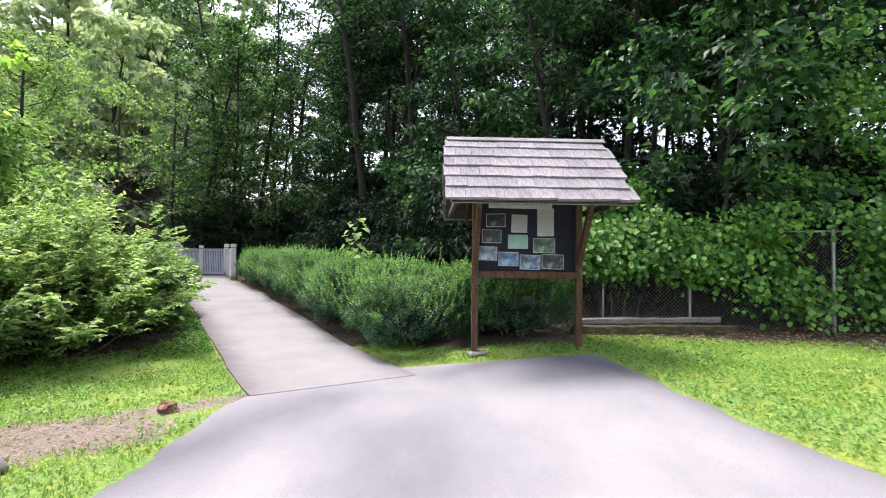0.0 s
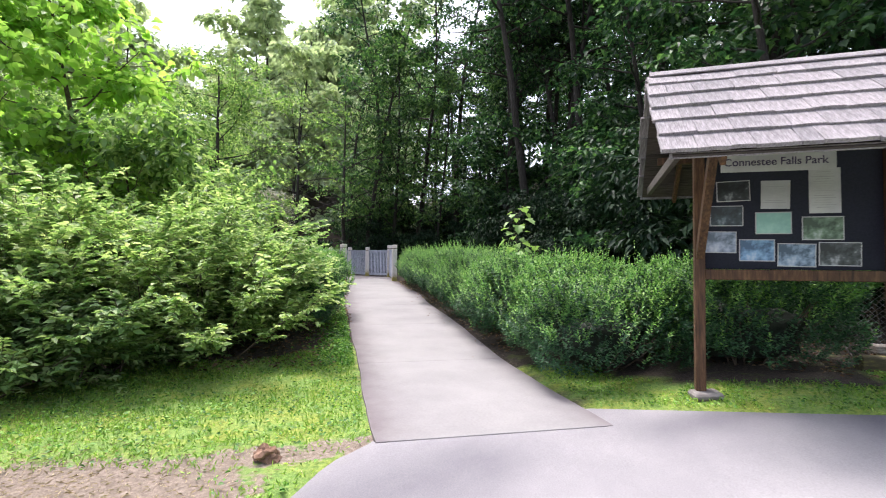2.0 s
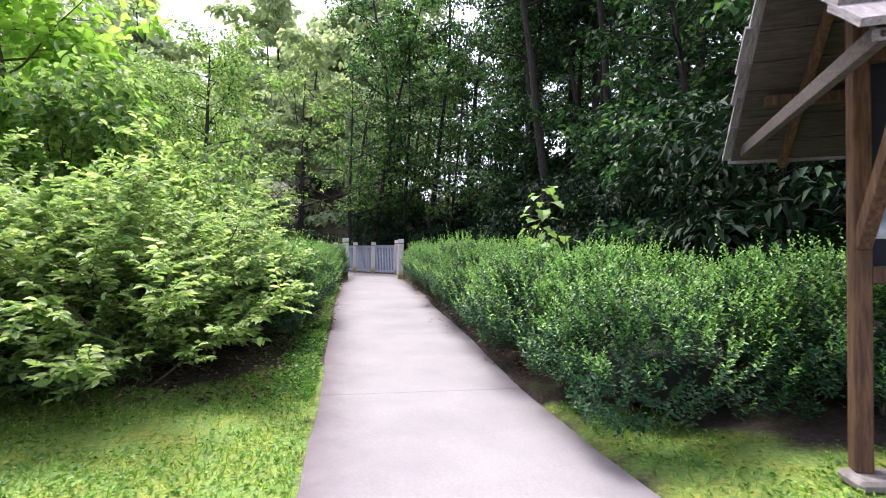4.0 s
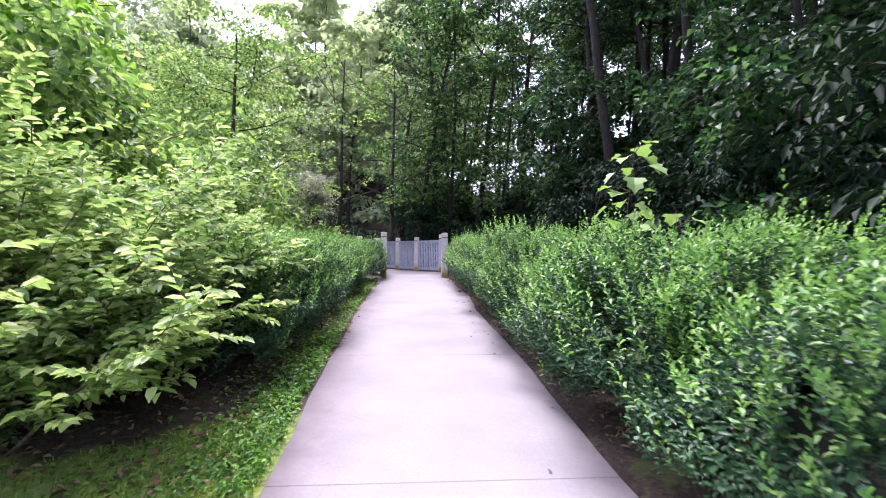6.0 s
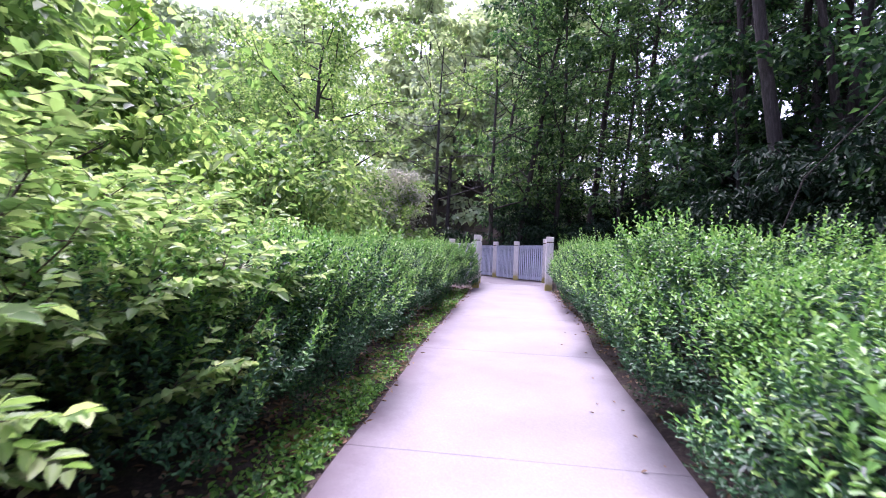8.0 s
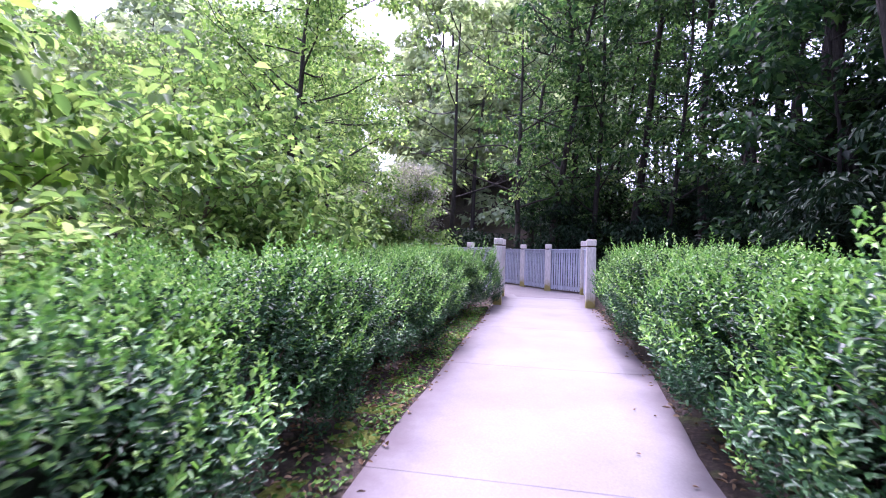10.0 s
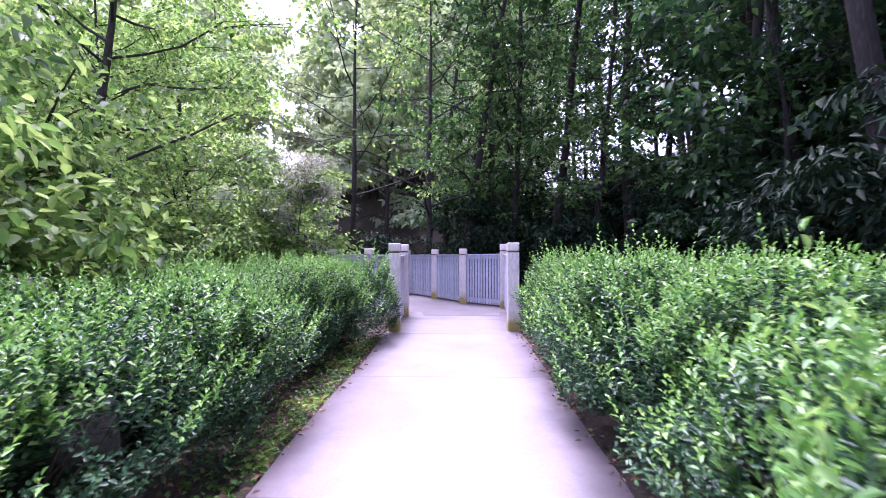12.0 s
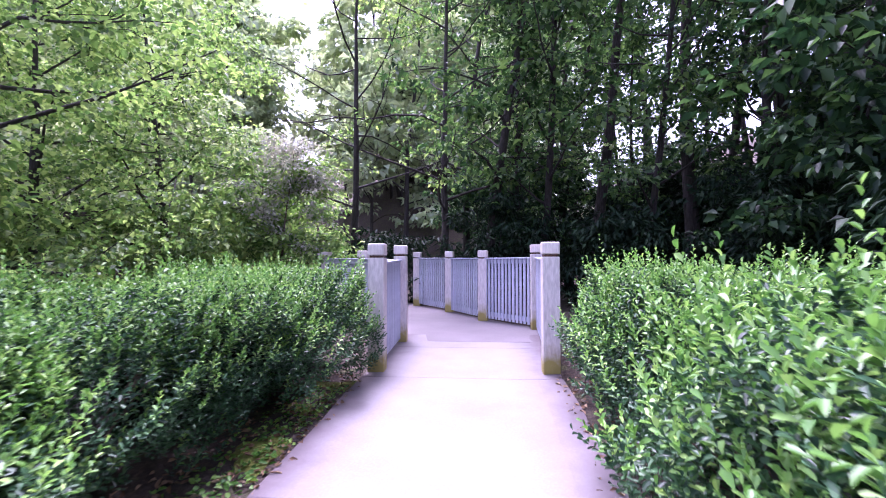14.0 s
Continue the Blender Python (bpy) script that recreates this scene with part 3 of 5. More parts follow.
spots += [(12.0, 20.5), (15.0, 18.2), (18.2, 17.2), (13.2, 24.5), (17.0, 22.0), (21.5, 19.0), (9.0, 23.5), (20.5, 15.0), (6.4, 21.5), (24.5, 16.0)]
grow = np.random.default_rng(77)
FOREST_LIT = [plant("glade_tree", "slender forest tree with thin foliage, backlight put into its leaf colour", "tree", "glade trees",
               *tree_mesh(grow, h, c, w, r, 24, k, 0.2, 0.13, 0.05, 0.4, 0.5), M_BARK, M_FOREST_LIT)
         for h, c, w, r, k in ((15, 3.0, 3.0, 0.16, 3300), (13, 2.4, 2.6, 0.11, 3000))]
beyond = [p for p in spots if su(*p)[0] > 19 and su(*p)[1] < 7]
spread_kind(FOREST_LIT, beyond, grow, 0.85, 1.15)
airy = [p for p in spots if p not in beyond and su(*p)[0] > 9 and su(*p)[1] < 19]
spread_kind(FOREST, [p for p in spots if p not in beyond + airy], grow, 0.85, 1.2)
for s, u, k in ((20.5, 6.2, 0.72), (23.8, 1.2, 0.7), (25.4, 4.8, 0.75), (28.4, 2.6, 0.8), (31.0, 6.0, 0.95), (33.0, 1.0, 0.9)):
    place_copy(FOREST_LIT[int(s) % 2], *xy(s, u), grow.uniform(0, 360), k, 0.05)
# the wood thickens behind the first rows
depth_rows = []
while len(depth_rows) < 16:
    s, u = grow.uniform(2, 18), grow.uniform(14, 30)
    p = xy(s, u)
    if all((p[0] - a) ** 2 + (p[1] - b) ** 2 > 3.0 for a, b in depth_rows + spots):
        depth_rows.append(p)
POLE = plant("tall_tree", "tall straight dark trunk with a high thin crown", "tree", "tall trunks on the bank",
             *tree_mesh(grow, 18, 9.5, 2.8, 0.19, 16, 1900, 0.22, 0.14, 0.04), M_BARK, M_FOREST)
spread_kind([POLE], [xy(s, u) for s, u in ((13.5, 8.2), (15.2, 6.9), (16.8, 9.4), (18.0, 7.4), (19.6, 9.9), (20.6, 7.0), (22.0, 8.6), (23.2, 5.4), (24.6, 3.2), (25.6, 7.2), (27.0, 1.4), (21.4, 11.5), (17.2, 12.6), (11.0, 9.6), (8.2, 10.4), (24.0, 10.6))] + airy, grow, 0.85, 1.15)
depth_rows += [xy(s, u) for s, u in ((26.0, 14.5), (29.5, 16.5), (32.0, 13.0), (35.0, 18.0), (37.0, 12.0))]
for i, (x, y) in enumerate(depth_rows):
    place_copy(FOREST[i % 4], x, y, grow.uniform(0, 360), grow.uniform(0.85, 1.15), 0.05)
back = []
while len(back) < 44:
    s, u = rng.uniform(-10, 40), rng.uniform(11, 24)
    if s > 25:
        u = rng.uniform(5, 22)
    if s > 25 or u > 11 + max(0.0, 1.5 - s) * 1.17:
        back.append(xy(s, u))
low = []
while len(low) < 46:
    s, u = rng.uniform(-12, 34), rng.uniform(5.2, 17)
    if s > 22.5:
        u = rng.uniform(-4, 15)
    start = 5.4 + max(0.0, 1.5 - s) * 1.17
    x, y = xy(s, u)
    if (s < 22.5 and u < start) or any((x - a) ** 2 + (y - b) ** 2 < 1.6 for a, b in low):
        continue
    low.append((x, y))
spread_kind(UNDER, low[:24] + back[:12], rng, 0.8, 1.3)
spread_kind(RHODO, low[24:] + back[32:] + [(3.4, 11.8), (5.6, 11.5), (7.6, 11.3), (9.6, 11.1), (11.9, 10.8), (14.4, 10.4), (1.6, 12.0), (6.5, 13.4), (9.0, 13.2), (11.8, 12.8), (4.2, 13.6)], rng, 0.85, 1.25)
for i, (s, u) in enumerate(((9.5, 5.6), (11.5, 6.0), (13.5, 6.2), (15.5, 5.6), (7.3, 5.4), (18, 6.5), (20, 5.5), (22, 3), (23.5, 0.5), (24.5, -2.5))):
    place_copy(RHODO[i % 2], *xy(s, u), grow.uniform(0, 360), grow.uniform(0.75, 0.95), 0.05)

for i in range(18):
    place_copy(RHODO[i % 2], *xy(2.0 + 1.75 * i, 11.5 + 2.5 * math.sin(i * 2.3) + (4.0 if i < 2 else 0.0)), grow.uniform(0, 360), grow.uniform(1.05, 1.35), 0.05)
# open side of the valley
BRIGHT = plant("tulip_tree", "young sunlit tree with broad yellow-green leaves", "tree", "roadside trees",
               *tree_mesh(rng, 7.5, 0.8, 2.3, 0.1, 26, 4600, 0.19, 0.17, 0.04, 0.55, 0.46, True), M_TWIG, M_BRIGHT)
spread_kind([BRIGHT], [(-10.3, 8.3), (-12.0, 5.6)], rng, 0.85, 0.98)
MAPLE = plant("maple_tree", "leaning maple with dark bare boughs and thin foliage", "tree", "valley trees",
              *tree_mesh(rng, 9.0, 1.3, 3.4, 0.13, 26, 13000, 0.105, 0.085, 0.1, 0.14, 0.48, True), M_BARK, M_MAPLE)
spread_kind([MAPLE], [(-13.8, 14.3), (-17.9, 16.2), (-14.9, 8.4), (-20.0, 12.5), (-19.5, 19.2)], rng, 0.8, 1.0)
LOWMAPLE = plant("valley_shrub", "low arching shrub with pale green leaves", "shrub", "valley shrubs",
                 *tree_mesh(rng, 3.0, 0.3, 1.8, 0.05, 18, 6000, 0.13, 0.075, 0.15, 0.3, 0.35, True), M_TWIG, M_MAPLE, "wood", "foliage")
spread_kind([LOWMAPLE], [xy(9, -5.2), xy(11.5, -5.4), xy(13.5, -5.8), xy(15.8, -6.6), xy(18.5, -9.0), xy(6.8, -5.0), xy(21.5, -8.5), xy(22.5, -5.5), (-22.5, 24.2), (-24.8, 25.6), (-20.6, 22.6), (-26.5, 28.4), (-27.5, 25.5)], rng, 0.85, 1.2)
SPARSE = plant("bare_boughed_tree", "thin tree with dark crooked boughs and few leaves", "tree", "valley trees",
               *tree_mesh(rng, 10.5, 2.2, 4.4, 0.12, 15, 900, 0.14, 0.1, 0.14, 0.3, 0.5), M_BARK, M_MAPLE)
spread_kind([SPARSE], [(-17.6, 23.4), (-15.2, 24.4)], rng, 0.9, 1.1)
SILVER = plant("silvery_tree", "small tree with pale silvery lilac-grey foliage", "tree", "",
               *tree_mesh(rng, 4.2, 1.6, 1.1, 0.04, 16, 4200, 0.09, 0.05, 0.08, 0.5, 0.28), M_TWIG, M_PALE)
place(SILVER, -16.9, 20.4, 30, 1.0)
HAZE = [plant("hillside_tree", "tall tree on the far hillside, haze put into its pale green leaves", "tree", "hillside trees",
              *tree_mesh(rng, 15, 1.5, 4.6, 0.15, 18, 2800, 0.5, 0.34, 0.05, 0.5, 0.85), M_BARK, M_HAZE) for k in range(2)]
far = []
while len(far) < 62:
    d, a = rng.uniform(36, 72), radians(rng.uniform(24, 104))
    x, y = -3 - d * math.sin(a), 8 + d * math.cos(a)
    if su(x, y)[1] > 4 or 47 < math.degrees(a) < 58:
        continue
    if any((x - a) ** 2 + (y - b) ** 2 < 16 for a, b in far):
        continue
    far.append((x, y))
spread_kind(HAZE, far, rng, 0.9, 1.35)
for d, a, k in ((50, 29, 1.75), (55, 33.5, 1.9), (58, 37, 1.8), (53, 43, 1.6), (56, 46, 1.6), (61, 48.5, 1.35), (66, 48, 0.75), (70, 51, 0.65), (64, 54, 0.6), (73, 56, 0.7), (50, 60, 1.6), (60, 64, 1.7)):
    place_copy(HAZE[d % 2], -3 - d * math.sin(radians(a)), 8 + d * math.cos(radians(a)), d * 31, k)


# ---- the tall shrub beside the lawn ----
def arching_shrub(rng, stems, height, spread, leaf_l, leaf_w, per_twig, full=True, keep_from=0.25):
    paths, bases, axes = [], [], []
    for i in range(stems):
        ang = i * 2.399 + rng.uniform(-0.4, 0.4)
        reach = rng.uniform(0.15, 1.0)
        d = np.array([math.cos(ang) * (0.25 + reach), math.sin(ang) * (0.25 + reach), 1.45 - 0.95 * reach])
        long = (height * (1 - reach) + spread * reach) * rng.uniform(0.85, 1.15)
        st = branch(rng, (rng.normal(0, 0.3), rng.normal(0, 0.3), 0), d, long, 0.016, 9, 0.09, -0.02)
        paths.append(st)
        pts = np.array([p for p, _ in st])
        for j in range(3, 10):
            for k in range(4):
                td = unit(pts[j] - pts[j - 1]) * (0.7, 0.7, 0.5) + rng.normal(0, 0.6, 3) * (1, 1, 0.3)
                tw = branch(rng, pts[j] - (pts[j] - pts[j - 1]) * rng.uniform(0, 1), td, rng.uniform(0.25, 0.5), 0.004, 3, 0.1, 0.0)
                paths.append(tw)
                for m in range(3):
                    bases.append(tw[m][0])
                    axes.append(tw[m + 1][0] - tw[m][0])
    bases, axes = np.array(bases), np.array(axes)
    # leaves in two ranks, flat to the sky
    n_t = len(bases)
    flat_ax = unit(axes * (1, 1, 0.5))
    side = unit(np.cross(flat_ax, np.array([[0, 0, 1.0]])) + 1e-6)
    j = np.arange(per_twig)
    sgn = np.where(j % 2 == 0, 1.0, -1.0)
    P = bases[:, None, :] + axes[:, None, :] * ((j + 0.5) / per_twig)[None, :, None]
    D = flat_ax[:, None, :] * 0.75 + side[:, None, :] * sgn[None, :, None] * 0.8 + rng.normal(0, 0.22, (n_t, per_twig, 3))
    N = np.array([0, 0, 1.0]) + rng.normal(0, 0.3, (n_t, per_twig, 3))
    size = rng.uniform(0.7, 1.2, n_t * per_twig)
    lv = leaves(P.reshape(-1, 3), D.reshape(-1, 3), N.reshape(-1, 3), leaf_l * size, leaf_w * size, full)
    return tubes(paths, 3), lv


SHRUB = [plant("large_shrub", "tall loose shrub with small pale leaves on arching twigs", "shrub", "shrubs by the lawn",
               *arching_shrub(rng, 66, h, w, 0.098, 0.052, 5), M_TWIG, M_BUSH, "wood", "foliage") for h, w in ((2.5, 1.9), (2.1, 1.7))]
DARK = plant("large_shrub", "low leafy skirt of the tall shrub, shade put into its leaf colour", "shrub", "shrubs by the lawn",
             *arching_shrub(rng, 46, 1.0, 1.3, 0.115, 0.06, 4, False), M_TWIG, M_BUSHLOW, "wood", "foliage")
place(SHRUB[0], -5.65, 6.4, 20, 0.93)
place_copy(SHRUB[0], -6.9, 5.4, 140, 0.98)
place(SHRUB[1], -7.2, 7.9, 60, 1.0)
place_copy(SHRUB[1], -8.6, 5.4, 250, 1.05)
place_copy(SHRUB[1], -6.3, 4.9, 200, 0.85)
place_copy(SHRUB[0], -8.0, 4.2, 310, 0.8)
place_copy(SHRUB[1], *xy(4.5, -3.0), 25, 0.85)
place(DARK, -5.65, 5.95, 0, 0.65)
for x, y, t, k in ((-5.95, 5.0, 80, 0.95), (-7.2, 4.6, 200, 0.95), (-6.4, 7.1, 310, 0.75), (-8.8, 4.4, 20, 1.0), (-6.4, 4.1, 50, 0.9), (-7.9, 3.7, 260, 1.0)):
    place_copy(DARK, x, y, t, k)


# ---- clipped hedges on both sides of the path ----
def hedge_shrub(rng, a, b, h, shoots):
    """Foliage, young shoots and stems of one hedge plant, a along the row, b across it."""
    k = shoots
    # even cover of a rounded block: two long sides, two ends, the top
    face = rng.choice(5, k, p=(0.2, 0.2, 0.15, 0.15, 0.3))
    d = rng.uniform(-1, 1, (k, 3))
    d[:, 2] = rng.uniform(-0.5, 1, k)
    for f, (axis_i, side) in enumerate(((1, 1), (1, -1), (0, 1), (0, -1), (2, 1))):
        d[face == f, axis_i] = side
    sup = d / ((np.abs(d) ** 3.2).sum(1) ** (1 / 3.2))[:, None]
    sup[:, :2] *= (0.8 + 0.2 * np.clip((sup[:, 2] + 0.6) / 0.7, 0, 1))[:, None]
    ang, lat = np.arctan2(d[:, 1], d[:, 0]), np.arcsin(np.clip(sup[:, 2], -1, 1))
    bulge = 1 + 0.08 * np.sin(ang * 3 + 1) + 0.1 * np.sin(sup[:, 0] * 5 + sup[:, 2] * 4) + 0.06 * np.sin(sup[:, 1] * 6 - sup[:, 2] * 5 + 2)
    depth = 1 - rng.random(k) ** 1.8 * 0.32
    P = sup * np.array([a, b, h * 0.62]) * (bulge * depth)[:, None] + np.array([0, 0, h * 0.46])
    ax = sup * np.array([0.75, 0.75, 0.4]) + np.array([0, 0, 1.1]) + rng.normal(0, 0.22, (k, 3))
    long = rng.uniform(0.12, 0.26, k)
    fol = sprigs(rng, P - unit(ax) * 0.1, ax, 10, long, 0.05, 0.027, True, 0.95, 0.24, True)
    drift = 0.5 + 0.5 * np.sin(sup[:, 0] * 4.3 + 1.1) * np.sin(sup[:, 1] * 3.7 + sup[:, 2] * 2)
    pick = (rng.random(k) < 0.85 * np.clip((sup[:, 2] + 0.05) / 0.6, 0, 1) * (0.35 + 0.9 * drift)) | (rng.random(k) < 0.06)
    young = sprigs(rng, P[pick], ax[pick] * (0.6, 0.6, 1.2), 11, rng.uniform(0.1, 0.3, pick.sum()) * (1 + 0.7 * (rng.random(pick.sum()) < 0.12)), 0.054, 0.028, True, 0.8, 0.18, True)
    stems = []
    for i in range(26):
        t = rng.uniform(0, 6.28)
        q = (math.cos(t) * a * 0.75, math.sin(t) * b * 0.8, h * rng.uniform(0.3, 0.85))
        c = (math.cos(t) * a * 0.2, math.sin(t) * b * 0.25, -0.05)
        stems.append([(np.array(c) * (1 - f) + np.array(q) * f + rng.normal(0, 0.02, 3), 0.011 * (1 - 0.6 * f)) for f in (0, 0.35, 0.7, 1)])
    return fol, young, tubes(stems, 5)


# Added solid lump that blocks light and darkens the gaps between hedge leaves.
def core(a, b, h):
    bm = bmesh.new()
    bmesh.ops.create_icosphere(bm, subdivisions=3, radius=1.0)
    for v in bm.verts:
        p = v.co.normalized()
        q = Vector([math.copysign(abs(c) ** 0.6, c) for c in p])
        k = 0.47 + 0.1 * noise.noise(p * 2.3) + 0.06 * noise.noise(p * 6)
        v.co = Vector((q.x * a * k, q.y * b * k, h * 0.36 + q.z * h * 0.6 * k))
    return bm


def hedge_plant(rng, a, b, h, shoots):
    fol, young, stems = hedge_shrub(rng, a, b, h, shoots)
    root = thing("hedge_shrub", Matrix(), "dense evergreen hedge shrub with pale new shoots", "hedge", "hedge along the path")
    raw("foliage", *fol, M_HEDGE, root)
    raw("new_growth", *young, M_SHOOT, root, "fresh light green upright shoots")
    raw("wood", *stems, M_TWIG, root, "", True)
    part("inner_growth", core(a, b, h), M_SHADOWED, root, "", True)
    return root


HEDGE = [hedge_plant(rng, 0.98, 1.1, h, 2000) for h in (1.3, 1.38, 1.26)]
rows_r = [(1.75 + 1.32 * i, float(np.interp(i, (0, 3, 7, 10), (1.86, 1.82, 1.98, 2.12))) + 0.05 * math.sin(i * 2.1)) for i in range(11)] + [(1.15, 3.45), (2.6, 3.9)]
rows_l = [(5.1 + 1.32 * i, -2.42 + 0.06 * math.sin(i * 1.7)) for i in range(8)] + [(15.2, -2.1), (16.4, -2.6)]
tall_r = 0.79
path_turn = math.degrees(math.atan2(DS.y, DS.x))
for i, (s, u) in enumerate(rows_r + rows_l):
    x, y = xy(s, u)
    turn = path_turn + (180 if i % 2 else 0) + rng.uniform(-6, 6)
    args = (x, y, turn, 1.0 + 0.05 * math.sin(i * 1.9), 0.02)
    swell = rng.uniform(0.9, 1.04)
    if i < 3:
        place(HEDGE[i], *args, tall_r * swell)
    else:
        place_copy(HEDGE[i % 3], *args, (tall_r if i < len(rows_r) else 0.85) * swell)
# ---- railing posts and picket bays ----
def square_post(x, y, h, turn, w=0.195):
    root = thing("railing_post", pose(x, y, float(lift(x, y)) - 0.03, 0, 0, turn), "square painted railing post with grooved cap, mossy at the foot", "post", "railing posts")
    part("shaft", box((w, w, h - 0.17), pose(0, 0, (h - 0.17) / 2), 0.008), M_POSTMOSS, root)
    part("neck", box((w - 0.035, w - 0.035, 0.03), pose(0, 0, h - 0.16), 0.003), M_TIMBER, root, "dark recessed groove")
    part("cap", box((w + 0.004, w + 0.004, 0.14), pose(0, 0, h - 0.07), 0.01), M_POST, root)
    return root


M_POSTMOSS, n, l, b = material("mossy painted post", 0.75)
grain = noise_fac(n, l, 16, 6, 0.6, "Object", (3, 3, 0.6))
paint = ramp(n, l, grain, ((0.3, (0.47, 0.43, 0.41)), (0.55, (0.64, 0.59, 0.565)), (0.75, (0.74, 0.69, 0.67))))
tc = n.new("ShaderNodeTexCoord")
sep = n.new("ShaderNodeSeparateXYZ")
l.new(tc.outputs["Object"], sep.inputs[0])
add = n.new("ShaderNodeMath")
add.operation = "ADD"
blot = n.new("ShaderNodeMath")
blot.operation = "MULTIPLY"
blot.inputs[1].default_value = 0.5
l.new(noise_fac(n, l, 7, 4), blot.inputs[0])
l.new(sep.outputs["Z"], add.inputs[0])
l.new(blot.outputs[0], add.inputs[1])
moss = ramp(n, l, add.outputs[0], ((0.38, (0.95, 0.95, 0.95)), (0.62, (0, 0, 0))))
l.new(mix(n, l, moss, paint, (0.3, 0.25, 0.05)), b.inputs["Base Color"])
bump(n, l, b, grain, 0.25, 0.004)


def picket_mesh(h):
    bm = box((0.062, 0.022, h), pose(0, 0, h / 2), 0.004)
    me = bpy.data.meshes.new("picket")
    bm.to_mesh(me)
    bm.free()
    me.materials.append(M_PICKET)
    return me


PICKET = picket_mesh(1.2)


def bay(a, c, h=1.28):
    """A run of pickets on two rails between two posts."""
    (xa, ya), (xc, yc) = a, c
    long, turn = math.hypot(xc - xa, yc - ya), math.degrees(math.atan2(yc - ya, xc - xa))
    za, zc = float(lift(xa, ya)), float(lift(xc, yc))
    tilt = -math.degrees(math.atan2(zc - za, long))
    root = thing("railing_bay", pose(xa, ya, za, 0, tilt, turn), "grey-blue painted wooden picket railing bay", "railing", "path railing")
    for z, tall in ((h - 0.05, 0.08), (0.16, 0.09)):
        part("rail", box((long, 0.04, tall), pose(long / 2, 0.034, z)), M_PICKET, root)
    part("top_board", box((long, 0.11, 0.028), pose(long / 2, 0.02, h + 0.012)), M_PICKET, root)
    k = int((long - 0.2) / 0.1)
    for i in range(k + 1):
        p = new("picket", PICKET)
        p.parent = root
        p.location = (0.1 + (long - 0.2) * i / max(1, k), 0.0, 0.075)
    return root


GL, GL2, LQ, LR = (-10.8, 18.04), (-11.9, 19.54), (-13.9, 20.5), (-16.2, 21.3)
GR, GR2, GM, GN, GO = (-9.12, 19.2), (-10.75, 21.82), (-12.25, 22.3), (-13.75, 23.05), (-15.4, 23.7)
for line in ((GL, GL2, LQ, LR), (GO, GN, GM, GR2, GR)):
    for a, c in zip(line, line[1:]):
        bay(a, c)
for i, (x, y) in enumerate((GL, GL2, GR, GR2, GM, GN, GO, LQ, LR)):
    square_post(x, y, 1.56 if i < 4 else 1.49, 36 + (0 if i < 4 else -8))
square_post(-10.75, 13.08, 1.22, 36)


# ---- notice kiosk ----
KX, KY, KT = 0.77, 6.67, 4.5
kz = float(lift(KX + 0.8, KY + 0.1)) - 0.02
kiosk = thing("notice_kiosk", pose(KX, KY, kz, 0, 0, KT), "two-post wooden notice kiosk with weathered shake roof", "kiosk")
PW = 1.55
for x in (0.0, PW):
    part("post", box((0.092, 0.092, 3.15), pose(x, 0, 1.575), 0.006), M_TIMBER, kiosk)
    a, c = Vector((x, -0.03, 1.3)), Vector((x, -0.62, 2.2))
    mid_p, dv = (a + c) / 2, c - a
    part("knee_brace", box((0.07, 0.09, dv.length), pose(*mid_p, math.degrees(math.atan2(0.59, 0.9)), 0, 0), 0.004), M_TIMBER, kiosk)
    part("footing", box((0.27, 0.2, 0.07), pose(x + 0.04, -0.04, -0.034, 3, -4, 14), 0.02), M_STONE, kiosk, "rough concrete footing")
part("bottom_rail", box((PW - 0.094, 0.085, 0.1), pose(PW / 2, -0.01, 1.13), 0.006), M_TIMBER, kiosk)
part("top_rail", box((PW - 0.094, 0.06, 0.09), pose(PW / 2, 0.0, 2.42), 0.006), M_TIMBER, kiosk)
part("panel", box((PW - 0.096, 0.02, 1.19), pose(PW / 2, 0.03, 1.778), 0.002), M_PANEL, kiosk, "dark navy notice panel")
RUN, RIDGE, EAVE, XL, XR = 1.22, 3.12, 2.08, -0.44, 1.92
slope = math.atan2(RIDGE - EAVE, RUN)
slant = math.hypot(RIDGE - EAVE, RUN)
roof = thing("roof", pose(0, 0, 0), "", "", "", "")
roof.parent = kiosk
for sign in (-1, 1):
    for i in range(7):
        f = (i + 0.5) / 7
        y, z = sign * RUN * f, RIDGE - (RIDGE - EAVE) * f - 0.03
        part("roof_board", box((XR - XL - 0.06, slant / 7 - 0.006, 0.02), pose((XL + XR) / 2, y, z, -sign * math.degrees(slope), 0, 0), 0.002), M_BOARD, roof)
    for x in (-0.05, PW + 0.05):
        part("rafter", box((0.04, slant - 0.1, 0.09), pose(x, sign * RUN / 2, (RIDGE + EAVE) / 2 - 0.1, -sign * math.degrees(slope), 0, 0), 0.004), M_TIMBER, roof)
    part("eave_beam", box((XR - XL - 0.3, 0.06, 0.08), pose((XL + XR) / 2, sign * (RUN - 0.52), EAVE + 0.32, 0, 0, 0), 0.006), M_TIMBER, roof)
    part("fascia", box((XR - XL - 0.02, 0.022, 0.045), pose((XL + XR) / 2, sign * (RUN - 0.02), EAVE - 0.02, 0, 0, 0), 0.003), M_SHINGLE, roof)
for x in (XL + 0.1, XR - 0.1):
    part("tie_beam", box((0.045, 2 * RUN - 0.26, 0.09), pose(x, 0, EAVE + 0.04), 0.004), M_BOARD, roof, "weathered gable tie beam")
